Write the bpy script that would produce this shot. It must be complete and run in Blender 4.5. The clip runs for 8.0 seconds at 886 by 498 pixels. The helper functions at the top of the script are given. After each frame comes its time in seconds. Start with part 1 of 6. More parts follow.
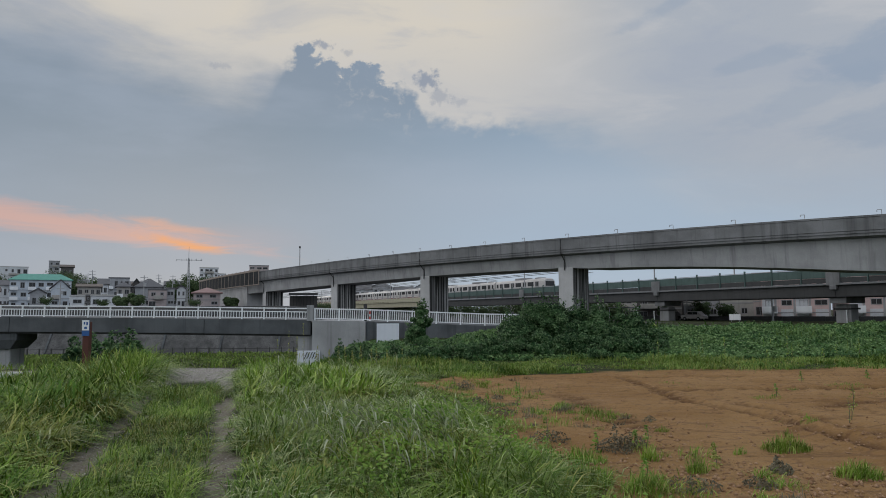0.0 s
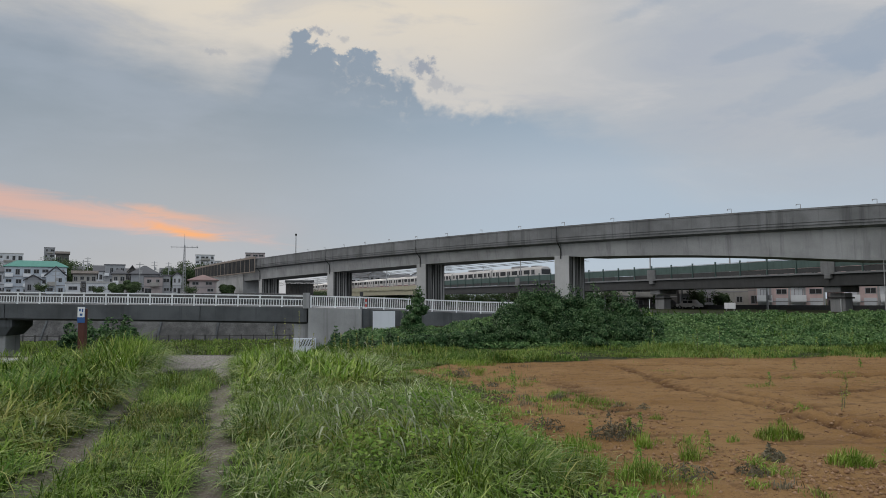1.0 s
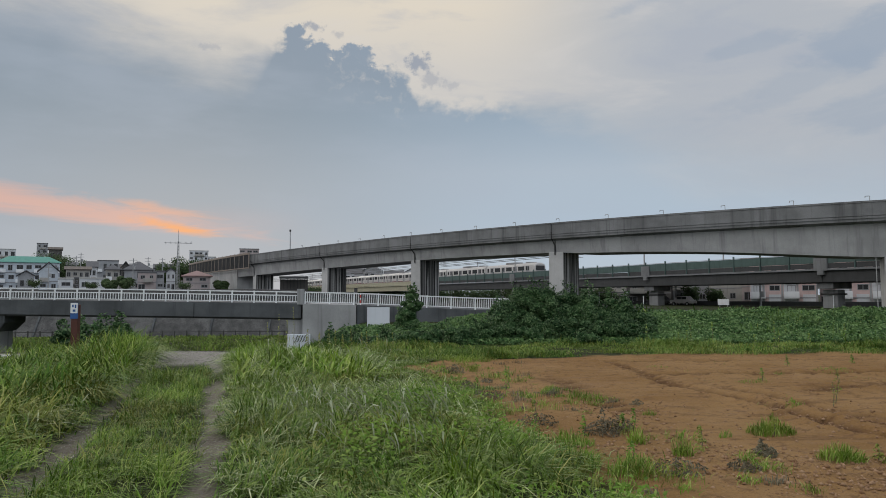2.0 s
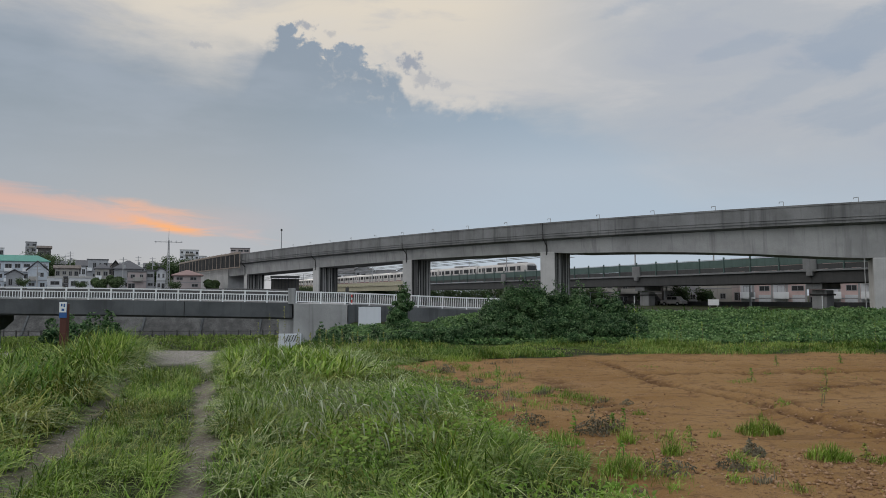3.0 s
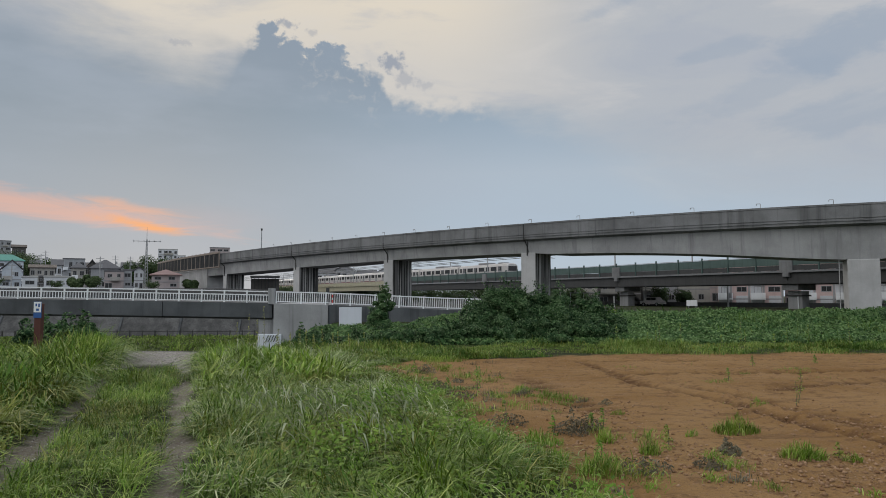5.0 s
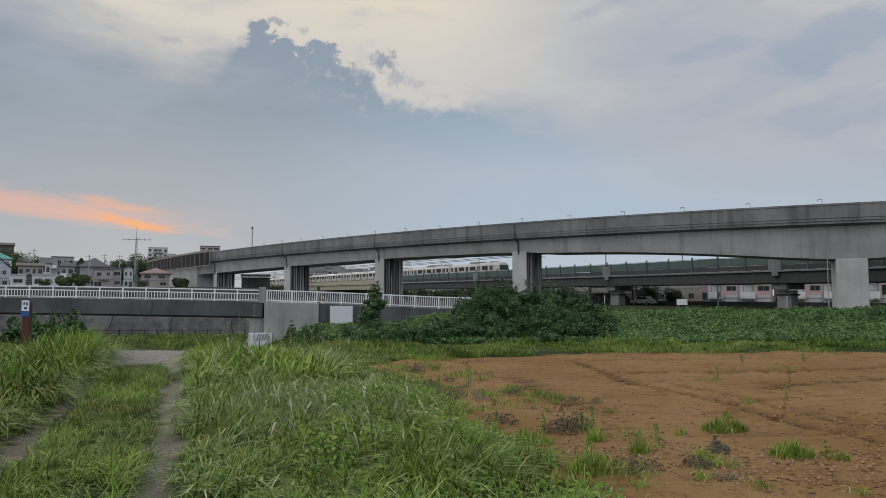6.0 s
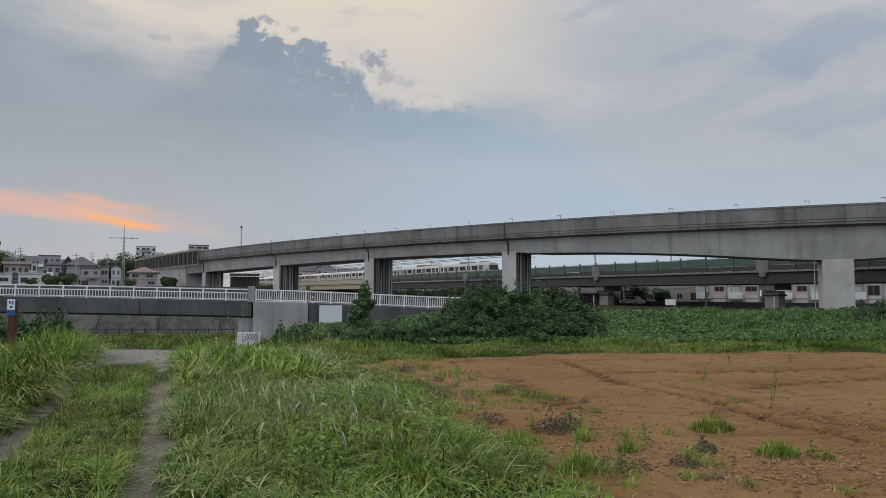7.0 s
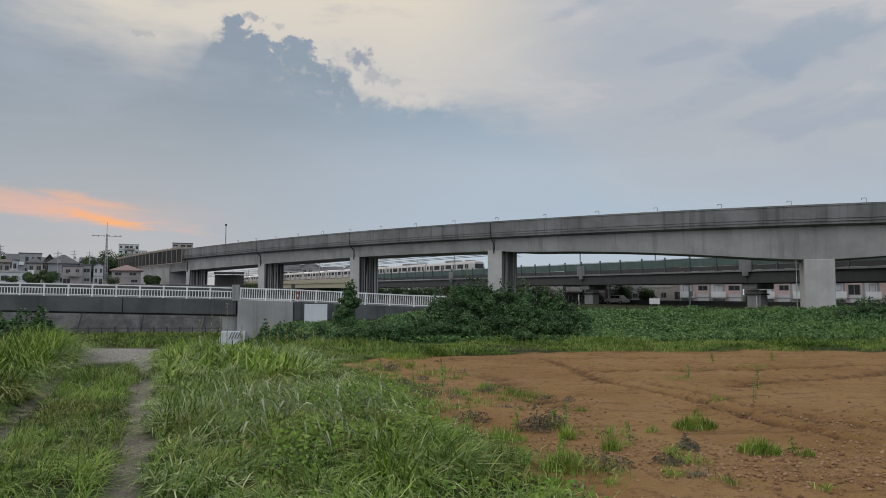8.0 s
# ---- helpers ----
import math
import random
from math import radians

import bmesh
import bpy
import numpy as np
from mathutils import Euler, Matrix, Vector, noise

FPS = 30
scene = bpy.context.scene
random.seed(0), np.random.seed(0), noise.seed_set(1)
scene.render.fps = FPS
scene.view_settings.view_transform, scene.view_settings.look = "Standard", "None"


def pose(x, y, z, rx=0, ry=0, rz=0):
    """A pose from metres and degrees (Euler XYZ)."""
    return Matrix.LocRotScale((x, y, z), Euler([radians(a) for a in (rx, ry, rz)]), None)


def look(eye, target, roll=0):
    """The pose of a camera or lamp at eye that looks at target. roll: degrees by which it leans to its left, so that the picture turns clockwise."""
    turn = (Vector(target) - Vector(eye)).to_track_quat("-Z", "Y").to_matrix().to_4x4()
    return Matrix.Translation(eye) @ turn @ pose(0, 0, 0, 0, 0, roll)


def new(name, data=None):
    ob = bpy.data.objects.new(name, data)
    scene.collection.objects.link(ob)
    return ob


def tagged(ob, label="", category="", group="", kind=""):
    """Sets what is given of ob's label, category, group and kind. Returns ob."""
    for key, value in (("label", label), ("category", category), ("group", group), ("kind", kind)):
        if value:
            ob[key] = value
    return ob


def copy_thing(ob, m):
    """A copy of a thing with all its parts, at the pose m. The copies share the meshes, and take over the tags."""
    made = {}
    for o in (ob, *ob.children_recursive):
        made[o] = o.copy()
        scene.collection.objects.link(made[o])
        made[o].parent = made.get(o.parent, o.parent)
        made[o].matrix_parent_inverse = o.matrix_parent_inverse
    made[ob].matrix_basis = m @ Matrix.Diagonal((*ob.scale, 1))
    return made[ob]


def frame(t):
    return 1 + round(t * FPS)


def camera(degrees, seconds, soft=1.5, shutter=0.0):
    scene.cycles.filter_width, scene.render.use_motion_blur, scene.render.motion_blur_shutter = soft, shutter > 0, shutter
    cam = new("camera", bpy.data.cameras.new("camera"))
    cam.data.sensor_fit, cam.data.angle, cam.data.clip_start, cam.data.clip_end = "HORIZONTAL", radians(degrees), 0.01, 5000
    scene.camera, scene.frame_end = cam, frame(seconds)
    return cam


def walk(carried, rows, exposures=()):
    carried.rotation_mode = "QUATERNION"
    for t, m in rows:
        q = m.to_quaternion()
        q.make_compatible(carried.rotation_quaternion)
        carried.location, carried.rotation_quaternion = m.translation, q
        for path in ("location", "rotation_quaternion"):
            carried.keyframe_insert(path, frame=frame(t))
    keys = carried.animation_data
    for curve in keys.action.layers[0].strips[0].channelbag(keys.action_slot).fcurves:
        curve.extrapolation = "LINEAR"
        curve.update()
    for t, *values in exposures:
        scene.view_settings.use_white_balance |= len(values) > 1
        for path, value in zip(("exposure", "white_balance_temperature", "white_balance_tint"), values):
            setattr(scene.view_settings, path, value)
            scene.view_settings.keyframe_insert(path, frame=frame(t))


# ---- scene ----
cam = camera(65.24, 8.0, soft=0.8)
walk(cam, [
    (0.0, pose(0.000, 0, 1.6, 95.20, 0.40, 0.00)),
    (0.5, pose(0.003, 0, 1.6, 94.65, 0.28, -0.16)),
    (1.0, pose(0.006, 0, 1.6, 94.20, 0.24, -0.32)),
    (1.5, pose(0.009, 0, 1.6, 93.93, 0.23, -0.51)),
    (3.0, pose(0.019, 0, 1.6, 93.86, 0.09, -1.47)),
    (3.5, pose(0.022, 0, 1.6, 93.88, 0.04, -1.88)),
    (4.0, pose(0.025, 0, 1.6, 93.90, 0.03, -2.31)),
    (4.5, pose(0.028, 0, 1.6, 93.91, -0.00, -2.68)),
    (6.0, pose(0.038, 0, 1.6, 93.79, -0.05, -3.75)),
    (6.5, pose(0.041, 0, 1.6, 93.78, -0.17, -4.15)),
    (7.0, pose(0.044, 0, 1.6, 93.77, -0.18, -4.60)),
    (7.5, pose(0.047, 0, 1.6, 93.74, -0.26, -5.17)),
    (8.0, pose(0.050, 0, 1.6, 93.67, -0.25, -5.78)),
], exposures=[(0.0, -0.14, 6250, 10), (0.5, -0.07, 6400, 10), (1.0, 0.0, 6500, 10), (8.0, 0.0, 6500, 10)])

# ---- node helpers ----


def lin(r, g, b):
    """Linear colour from 0-255 display values."""
    return tuple((c / 255 / 12.92) if c < 10.3 else ((c / 255 + 0.055) / 1.055) ** 2.4 for c in (r, g, b)) + (1.0,)


class Nodes:
    """Short ways to add and wire shader nodes."""

    def __init__(self, tree):
        self.tree = tree
        tree.nodes.clear()

    def add(self, kind, **props):
        node = self.tree.nodes.new(kind)
        for key, value in props.items():
            setattr(node, key, value)
        return node

    def plug(self, socket, value):
        if isinstance(value, bpy.types.NodeSocket):
            self.tree.links.new(value, socket)
        elif value is not None:
            socket.default_value = value

    def math(self, op, a, b=None, c=None, clamp=False):
        node = self.add("ShaderNodeMath", operation=op, use_clamp=clamp)
        for i, v in enumerate((a, b, c)):
            self.plug(node.inputs[i], v)
        return node.outputs[0]

    def smooth(self, value, lo, hi):
        node = self.add("ShaderNodeMapRange", interpolation_type="SMOOTHSTEP")
        self.plug(node.inputs["Value"], value)
        self.plug(node.inputs["From Min"], lo)
        self.plug(node.inputs["From Max"], hi)
        return node.outputs[0]

    def noise(self, vector, scale, detail=4.0, rough=0.55, distortion=0.0):
        node = self.add("ShaderNodeTexNoise")
        self.plug(node.inputs["Vector"], vector)
        node.inputs["Scale"].default_value = scale
        node.inputs["Detail"].default_value = detail
        node.inputs["Roughness"].default_value = rough
        node.inputs["Distortion"].default_value = distortion
        return node.outputs[0]

    def scaled(self, vector, sx, sy, sz):
        node = self.add("ShaderNodeMapping")
        self.plug(node.inputs["Vector"], vector)
        node.inputs["Scale"].default_value = (sx, sy, sz)
        return node.outputs[0]

    def mix(self, fac, a, b, blend="MIX"):
        node = self.add("ShaderNodeMix", data_type="RGBA", blend_type=blend)
        self.plug(node.inputs[0], fac)
        self.plug(node.inputs[6], a)
        self.plug(node.inputs[7], b)
        return node.outputs[2]

    def ramp(self, fac, stops, ease="LINEAR"):
        node = self.add("ShaderNodeValToRGB")
        ramp = node.color_ramp
        ramp.interpolation = ease
        while len(ramp.elements) < len(stops):
            ramp.elements.new(0.5)
        for element, (place, colour) in zip(ramp.elements, stops):
            element.position = place
            element.color = colour if isinstance(colour, tuple) else (colour, colour, colour, 1)
        self.plug(node.inputs[0], fac)
        return node.outputs[0]

    def join(self, x, y, z):
        node = self.add("ShaderNodeCombineXYZ")
        for i, v in enumerate((x, y, z)):
            self.plug(node.inputs[i], v)
        return node.outputs[0]


# ---- sky and sun ----
SUN_AZ, SUN_EL = radians(-20), radians(9)

world = bpy.data.worlds.new("evening_sky")
scene.world = world
world.use_nodes = True
n = Nodes(world.node_tree)
ways = n.add("ShaderNodeTexCoord").outputs["Generated"]
parts = n.add("ShaderNodeSeparateXYZ")
n.plug(parts.inputs[0], ways)
DEG = 57.29578
azi = n.math("MULTIPLY", n.math("ARCTAN2", parts.outputs[0], parts.outputs[1]), DEG)
ele = n.math("MULTIPLY", n.math("ARCSINE", parts.outputs[2]), DEG)
# azimuth -45..45 and elevation 0..45 as 0..1
u = n.math("ADD", n.math("DIVIDE", azi, 90.0), 0.5, clamp=True)
flat = n.join(azi, ele, 0.0)


def steps(points):
    """Ramp stops from (azimuth in degrees, value) pairs."""
    return [((a + 45) / 90, v) for a, v in points]


# clear air behind the clouds
air = n.add("ShaderNodeTexSky", sky_type="NISHITA", sun_disc=False, sun_elevation=SUN_EL, sun_rotation=SUN_AZ)
air_dim = n.mix(1.0, air.outputs[0], (0.09, 0.09, 0.09, 1), "MULTIPLY")

# low grey-blue cloud bank and the haze under it
low_left = n.ramp(n.math("DIVIDE", ele, 24.0, clamp=True), [
    (0.0, lin(166, 174, 181)), (0.2, lin(164, 172, 181)), (0.38, lin(158, 168, 178)), (0.62, lin(142, 155, 167)), (0.85, lin(140, 153, 167)), (1.0, lin(140, 152, 166))])
low_right = n.ramp(n.math("DIVIDE", ele, 24.0, clamp=True), [
    (0.0, lin(184, 196, 207)), (0.25, lin(174, 190, 205)), (0.42, lin(174, 187, 200)), (0.6, lin(154, 171, 187)), (0.72, lin(144, 159, 175)), (1.0, lin(150, 164, 182))])
low = n.mix(n.smooth(azi, -20.0, 12.0), low_left, low_right)
haze = n.noise(n.scaled(flat, 0.05, 0.16, 1), 1.0, 5, 0.55)
low = n.mix(n.math("MULTIPLY", n.smooth(haze, 0.42, 0.68), 0.35), low, lin(172, 182, 196))

# high layer: cream where the sun lights it, grey to the side
high_left = n.ramp(n.math("DIVIDE", n.math("SUBTRACT", ele, 12.0), 14.0, clamp=True), [
    (0.0, lin(205, 203, 200)), (0.45, lin(208, 204, 198)), (0.8, lin(222, 213, 198)), (1.0, lin(220, 212, 198))])
high = n.mix(n.smooth(azi, 2.0, 20.0), high_left, lin(179, 184, 191))
high = n.mix(n.smooth(azi, -24.0, -38.0), high, lin(190, 190, 190))
streak = n.noise(n.scaled(flat, 0.06, 0.17, 1), 1.0, 7, 0.6, 0.6)
high = n.mix(n.math("MULTIPLY", n.smooth(streak, 0.5, 0.68), 0.45), high, lin(166, 174, 188))
high = n.mix(n.math("MULTIPLY", n.smooth(streak, 0.5, 0.32), 0.35), high, lin(214, 210, 206))

# outline of the cloud bank: its upper edge by azimuth
edge = n.ramp(u, steps([
    (-45, 0.84), (-34, 0.84), (-28, 0.80), (-22, 0.765), (-17, 0.72), (-14.2, 0.735), (-12.9, 0.79), (-11.8, 0.835), (-10.3, 0.82), (-8.6, 0.80), (-7, 0.80), (-5.4, 0.785), (-4, 0.755),
    (-2.6, 0.70), (-0.8, 0.635), (2, 0.615), (8, 0.612), (12, 0.585), (16, 0.50), (22, 0.40), (34, 0.33), (45, 0.3)]))
edge = n.math("MULTIPLY", edge, 25.0)
width = n.math("MULTIPLY", n.ramp(u, steps([
    (-45, 0.55), (-30, 0.55), (-19, 0.5), (-15.5, 0.42), (-13.4, 0.16), (-11.8, 0.05), (-5, 0.05), (-3, 0.09), (-1, 0.13), (6, 0.14), (12, 0.4), (20, 0.85), (45, 0.9)])), 6.0)
puff = n.noise(n.scaled(flat, 1, 1.25, 1), 0.55, 6, 0.55)
wisp = n.noise(n.scaled(flat, 0.4, 1.3, 1), 0.22, 7, 0.6)
rough_edge = n.math("ADD", n.math("MULTIPLY", n.math("SUBTRACT", puff, 0.5), n.math("MULTIPLY", n.math("SUBTRACT", 1.0, n.smooth(width, 0.2, 1.6)), 6.5)),
                    n.math("MULTIPLY", n.math("SUBTRACT", wisp, 0.5), n.math("MULTIPLY", n.smooth(width, 0.4, 2.5), 7.0)))
gap = n.math("SUBTRACT", n.math("ADD", edge, rough_edge), ele)
bank = n.smooth(n.math("DIVIDE", gap, width), -1.0, 1.0)
# bright cracks near the crest
crack = n.noise(n.scaled(flat, 0.9, 1, 1), 1.1, 5, 0.6, 0.4)
crest = n.math("MULTIPLY", n.smooth(n.math("SUBTRACT", edge, ele), 5.0, 1.0), n.math("MULTIPLY", n.smooth(azi, -9.5, -7.5), n.smooth(azi, -1.6, -3.4)))
bank = n.math("MULTIPLY", bank, n.math("SUBTRACT", 1.0, n.math("MULTIPLY", n.math("MULTIPLY", n.smooth(crack, 0.5, 0.72), crest), 0.45)))
clouds = n.mix(bank, high, low)


def patch(a, e, wa, we, tilt=0.0):
    """Soft oval round a direction: 1 in its middle, 0 at its rim."""
    da = n.math("SUBTRACT", azi, a)
    de = n.math("SUBTRACT", n.math("SUBTRACT", ele, e), n.math("MULTIPLY", da, tilt))
    r = n.math("ADD", n.math("POWER", n.math("ABSOLUTE", n.math("DIVIDE", da, wa)), 2.0), n.math("POWER", n.math("ABSOLUTE", n.math("DIVIDE", de, we)), 2.0))
    return n.math("SUBTRACT", 1.0, n.math("SQRT", r))


# loose dark puffs beside the crest, and blue-grey drifts to the side
small = n.noise(flat, 1.6, 5, 0.6)
for a, e, wa, we, deep in ((-1.2, 18.9, 1.6, 1.0, 0.8), (-0.2, 17.6, 1.3, 0.9, 0.45), (-10.0, 21.4, 1.1, 0.5, 0.7), (-18.2, 19.2, 1.6, 0.4, 0.35), (-8.0, 20.9, 0.8, 0.4, 0.4), (1.5, 17.2, 1.0, 0.5, 0.3)):
    blob = n.smooth(n.math("ADD", patch(a, e, wa, we), n.math("MULTIPLY", n.math("SUBTRACT", small, 0.5), 2.2)), 0.1, 0.75)
    clouds = n.mix(n.math("MULTIPLY", blob, deep), clouds, lin(142, 152, 168))
drift = n.noise(n.scaled(flat, 0.5, 1.2, 1), 0.35, 7, 0.6, 0.3)
for a, e, wa, we, tilt, deep in ((33.6, 18.0, 7.0, 2.3, 0.14, 0.6), (28.0, 15.4, 8.0, 1.5, 0.2, 0.3), (19.5, 23.6, 6.0, 0.9, 0.32, 0.4), (25.5, 18.6, 4.0, 1.0, 0.1, 0.4), (36, 13.4, 9, 2.0, 0.15, 0.45)):
    blob = n.smooth(n.math("ADD", patch(a, e, wa, we, tilt), n.math("MULTIPLY", n.math("SUBTRACT", drift, 0.5), 2.2)), 0.05, 0.6)
    clouds = n.mix(n.math("MULTIPLY", blob, deep), clouds, lin(150, 165, 183))

# sunset glow low over the houses: a salmon streak with a hot tip
band = n.noise(n.scaled(flat, 0.13, 0.8, 1), 1.0, 8, 0.62, 0.8)
glow = n.smooth(n.math("ADD", patch(-29.0, 6.65, 14.5, 1.15, -0.11), n.math("MULTIPLY", n.math("SUBTRACT", band, 0.5), 1.8)), -0.15, 0.7)
clouds = n.mix(n.math("MULTIPLY", glow, 0.62), clouds, lin(234, 178, 156))
upper = n.smooth(n.math("ADD", patch(-21.0, 6.6, 5.5, 0.7, -0.12), n.math("MULTIPLY", n.math("SUBTRACT", band, 0.5), 2.4)), 0.1, 0.9)
clouds = n.mix(n.math("MULTIPLY", upper, 0.45), clouds, lin(240, 176, 140))
hot = n.smooth(n.math("ADD", patch(-20.1, 5.3, 4.2, 0.62, -0.17), n.math("MULTIPLY", n.math("SUBTRACT", band, 0.5), 2.2)), 0.05, 0.95)
clouds = n.mix(n.math("MULTIPLY", hot, 0.8), clouds, lin(255, 172, 96))
veil = n.smooth(patch(-17.5, 5.9, 9.0, 1.7), 0.0, 1.0)
clouds = n.mix(n.math("MULTIPLY", veil, 0.15), clouds, lin(210, 172, 164))

# overcast brightens towards the zenith
top = n.smooth(ele, 27.0, 60.0)
clouds = n.mix(top, clouds, (0.56, 0.63, 0.70, 1))
# unseen sky behind is added brighter, to light the faces turned this way
behind_us = n.math("MULTIPLY", n.smooth(n.math("ABSOLUTE", azi), 60.0, 110.0), n.smooth(ele, 2.0, 20.0))
clouds = n.mix(behind_us, clouds, (0.80, 0.86, 0.93, 1))
# the sunset side of the sky, round to the side of the path, is the brighter one
west = n.math("MULTIPLY", n.smooth(azi, -40.0, -75.0), n.smooth(ele, 0.0, 25.0))
clouds = n.mix(n.math("MULTIPLY", west, n.smooth(azi, -178.0, -130.0)), clouds, (1.30, 1.27, 1.24, 1))
cover = n.mix(0.985, air_dim, clouds)
back = n.add("ShaderNodeBackground")
n.plug(back.inputs[0], cover)
back.inputs[1].default_value = 1.0
n.plug(n.add("ShaderNodeOutputWorld").inputs[0], back.outputs[0])

sun = bpy.data.lights.new("sun", "SUN")
sun.energy, sun.angle, sun.color = 0.8, radians(25), (1.0, 0.93, 0.84)
sun_lamp = new("sun", sun)
sun_lamp.matrix_world = look((0, 0, 0), (-math.sin(SUN_AZ), -math.cos(SUN_AZ), -math.tan(SUN_EL)))

# ---- materials ----


def material(name, build, rough=0.85, spec=0.3, relief=0.02):
    """A Principled material; build(n, pos) returns colour, and perhaps height and roughness, as sockets."""
    m = bpy.data.materials.new(name)
    m.use_nodes = True
    n = Nodes(m.node_tree)
    shader = n.add("ShaderNodeBsdfPrincipled")
    shader.inputs["Roughness"].default_value = rough
    shader.inputs["Specular IOR Level"].default_value = spec
    made = build(n, n.add("ShaderNodeNewGeometry").outputs["Position"])
    made = made if isinstance(made, tuple) and not isinstance(made[0], float) else (made,)
    n.plug(shader.inputs["Base Color"], made[0])
    if len(made) > 1 and made[1] is not None:
        bump = n.add("ShaderNodeBump")
        bump.inputs["Strength"].default_value = 0.6
        bump.inputs["Distance"].default_value = relief
        n.plug(bump.inputs["Height"], made[1])
        n.plug(shader.inputs["Normal"], bump.outputs[0])
    if len(made) > 2:
        n.plug(shader.inputs["Roughness"], made[2])
    n.plug(n.add("ShaderNodeOutputMaterial").inputs[0], shader.outputs[0])
    return m


def stonework(name, light, dark):
    """Rough masonry: uneven stones with dark joints."""
    def build(n, pos):
        cells = n.add("ShaderNodeTexVoronoi", feature="DISTANCE_TO_EDGE")
        n.plug(cells.inputs["Vector"], n.scaled(pos, 1.5, 1.0, 2.6))
        cells.inputs["Scale"].default_value = 2.2
        blot = n.noise(pos, 0.5, 6, 0.65)
        colour = n.mix(n.smooth(blot, 0.35, 0.68), grey(dark), grey(light))
        return n.mix(n.math("MULTIPLY", n.smooth(cells.outputs["Distance"], 0.07, 0.0), 0.6), colour, grey(dark * 0.5)), cells.outputs["Distance"]
    return material(name, build, 0.95, 0.15)


def grey(c, warm=0.0):
    return (c * (1 + warm), c, c * (1 - warm), 1)


def concrete(name, light, dark, streaks=0.5, warm=0.0, fine=1.6):
    """Weathered concrete: blotches, run-off streaks down the face, fine grain."""
    def build(n, pos):
        blot = n.noise(pos, 0.35, 6, 0.6)
        run = n.noise(n.scaled(pos, fine, fine, 0.07), 1.0, 5, 0.65)
        grain = n.noise(pos, 14, 3, 0.6)
        colour = n.mix(n.smooth(blot, 0.3, 0.7), grey(dark, warm), grey(light, warm))
        colour = n.mix(n.math("MULTIPLY", n.smooth(run, 0.5, 0.72), streaks), colour, grey(dark * 0.45, warm))
        colour = n.mix(n.math("MULTIPLY", n.smooth(grain, 0.35, 0.7), 0.25), colour, grey(dark * 0.8, warm))
        return colour, n.math("ADD", grain, n.math("MULTIPLY", blot, 0.5))
    return material(name, build, 0.9, 0.25)


def painted(name, colour, dirt=0.35, rough=0.6, spec=0.4):
    """Paint or render coat with grime and faint streaks."""
    def build(n, pos):
        blot = n.noise(pos, 0.8, 5, 0.6)
        run = n.noise(n.scaled(pos, 3, 3, 0.2), 1.0, 4, 0.6)
        dim = tuple(c * 0.55 for c in colour[:3]) + (1,)
        out = n.mix(n.math("MULTIPLY", n.smooth(blot, 0.35, 0.75), dirt), colour, dim)
        return n.mix(n.math("MULTIPLY", n.smooth(run, 0.52, 0.75), dirt), out, dim)
    return material(name, build, rough, spec)


def leafy(name, a, b, c, rough=0.55, trans=0.06, rare=4.0):
    """Leaf colours that vary from piece to piece and from patch to patch."""
    def build(n, pos):
        each = n.add("ShaderNodeNewGeometry").outputs["Random Per Island"]
        patchy = n.noise(pos, 0.9, 3, 0.6)
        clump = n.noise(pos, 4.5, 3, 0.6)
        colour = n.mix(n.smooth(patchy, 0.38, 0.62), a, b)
        # dark clumps put the shade of gaps between leaves into the colour
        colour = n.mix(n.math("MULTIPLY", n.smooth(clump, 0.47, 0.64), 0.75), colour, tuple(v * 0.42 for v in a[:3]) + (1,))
        # pale single leaves: random tone, and highlights put into the colour
        return n.mix(n.math("MULTIPLY", n.math("POWER", each, rare), 0.8), colour, c)
    m = material(name, build, min(rough + 0.12, 0.8), 0.15)
    nodes, links = m.node_tree.nodes, m.node_tree.links
    shader = next(x for x in nodes if x.type == "BSDF_PRINCIPLED")
    out = next(x for x in nodes if x.type == "OUTPUT_MATERIAL")
    thin = nodes.new("ShaderNodeBsdfTranslucent")
    both = nodes.new("ShaderNodeMixShader")
    both.inputs[0].default_value = trans
    links.new(shader.inputs["Base Color"].links[0].from_socket, thin.inputs[0])
    links.new(shader.outputs[0], both.inputs[1])
    links.new(thin.outputs[0], both.inputs[2])
    links.new(both.outputs[0], out.inputs[0])
    return m


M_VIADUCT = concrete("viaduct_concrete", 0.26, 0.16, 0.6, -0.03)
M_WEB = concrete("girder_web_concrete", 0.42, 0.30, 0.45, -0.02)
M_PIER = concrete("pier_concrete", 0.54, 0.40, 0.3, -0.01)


def leak_shade_build(n, pos):
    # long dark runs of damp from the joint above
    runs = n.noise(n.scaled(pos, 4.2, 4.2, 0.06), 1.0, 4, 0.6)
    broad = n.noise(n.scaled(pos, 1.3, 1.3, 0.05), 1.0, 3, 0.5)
    # the dark broad tone also carries this face's shade below the deck
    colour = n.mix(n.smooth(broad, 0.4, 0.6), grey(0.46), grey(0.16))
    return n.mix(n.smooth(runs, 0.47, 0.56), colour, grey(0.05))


M_STAINED_SHADED = material("leak_stained_shaded_concrete", leak_shade_build, 0.9, 0.25)
M_RAILPIER = concrete("railway_pier_concrete", 0.34, 0.24, 0.5, -0.02)
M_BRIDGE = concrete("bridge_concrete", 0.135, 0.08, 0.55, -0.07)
M_ABUT = concrete("abutment_concrete", 0.40, 0.29, 0.55, -0.02)
M_DARKGIRDER = painted("grey_girder_paint", (0.060, 0.062, 0.064, 1), 0.5)
M_GREENWALL = painted("green_screen_paint", (0.085, 0.135, 0.125, 1), 0.5)
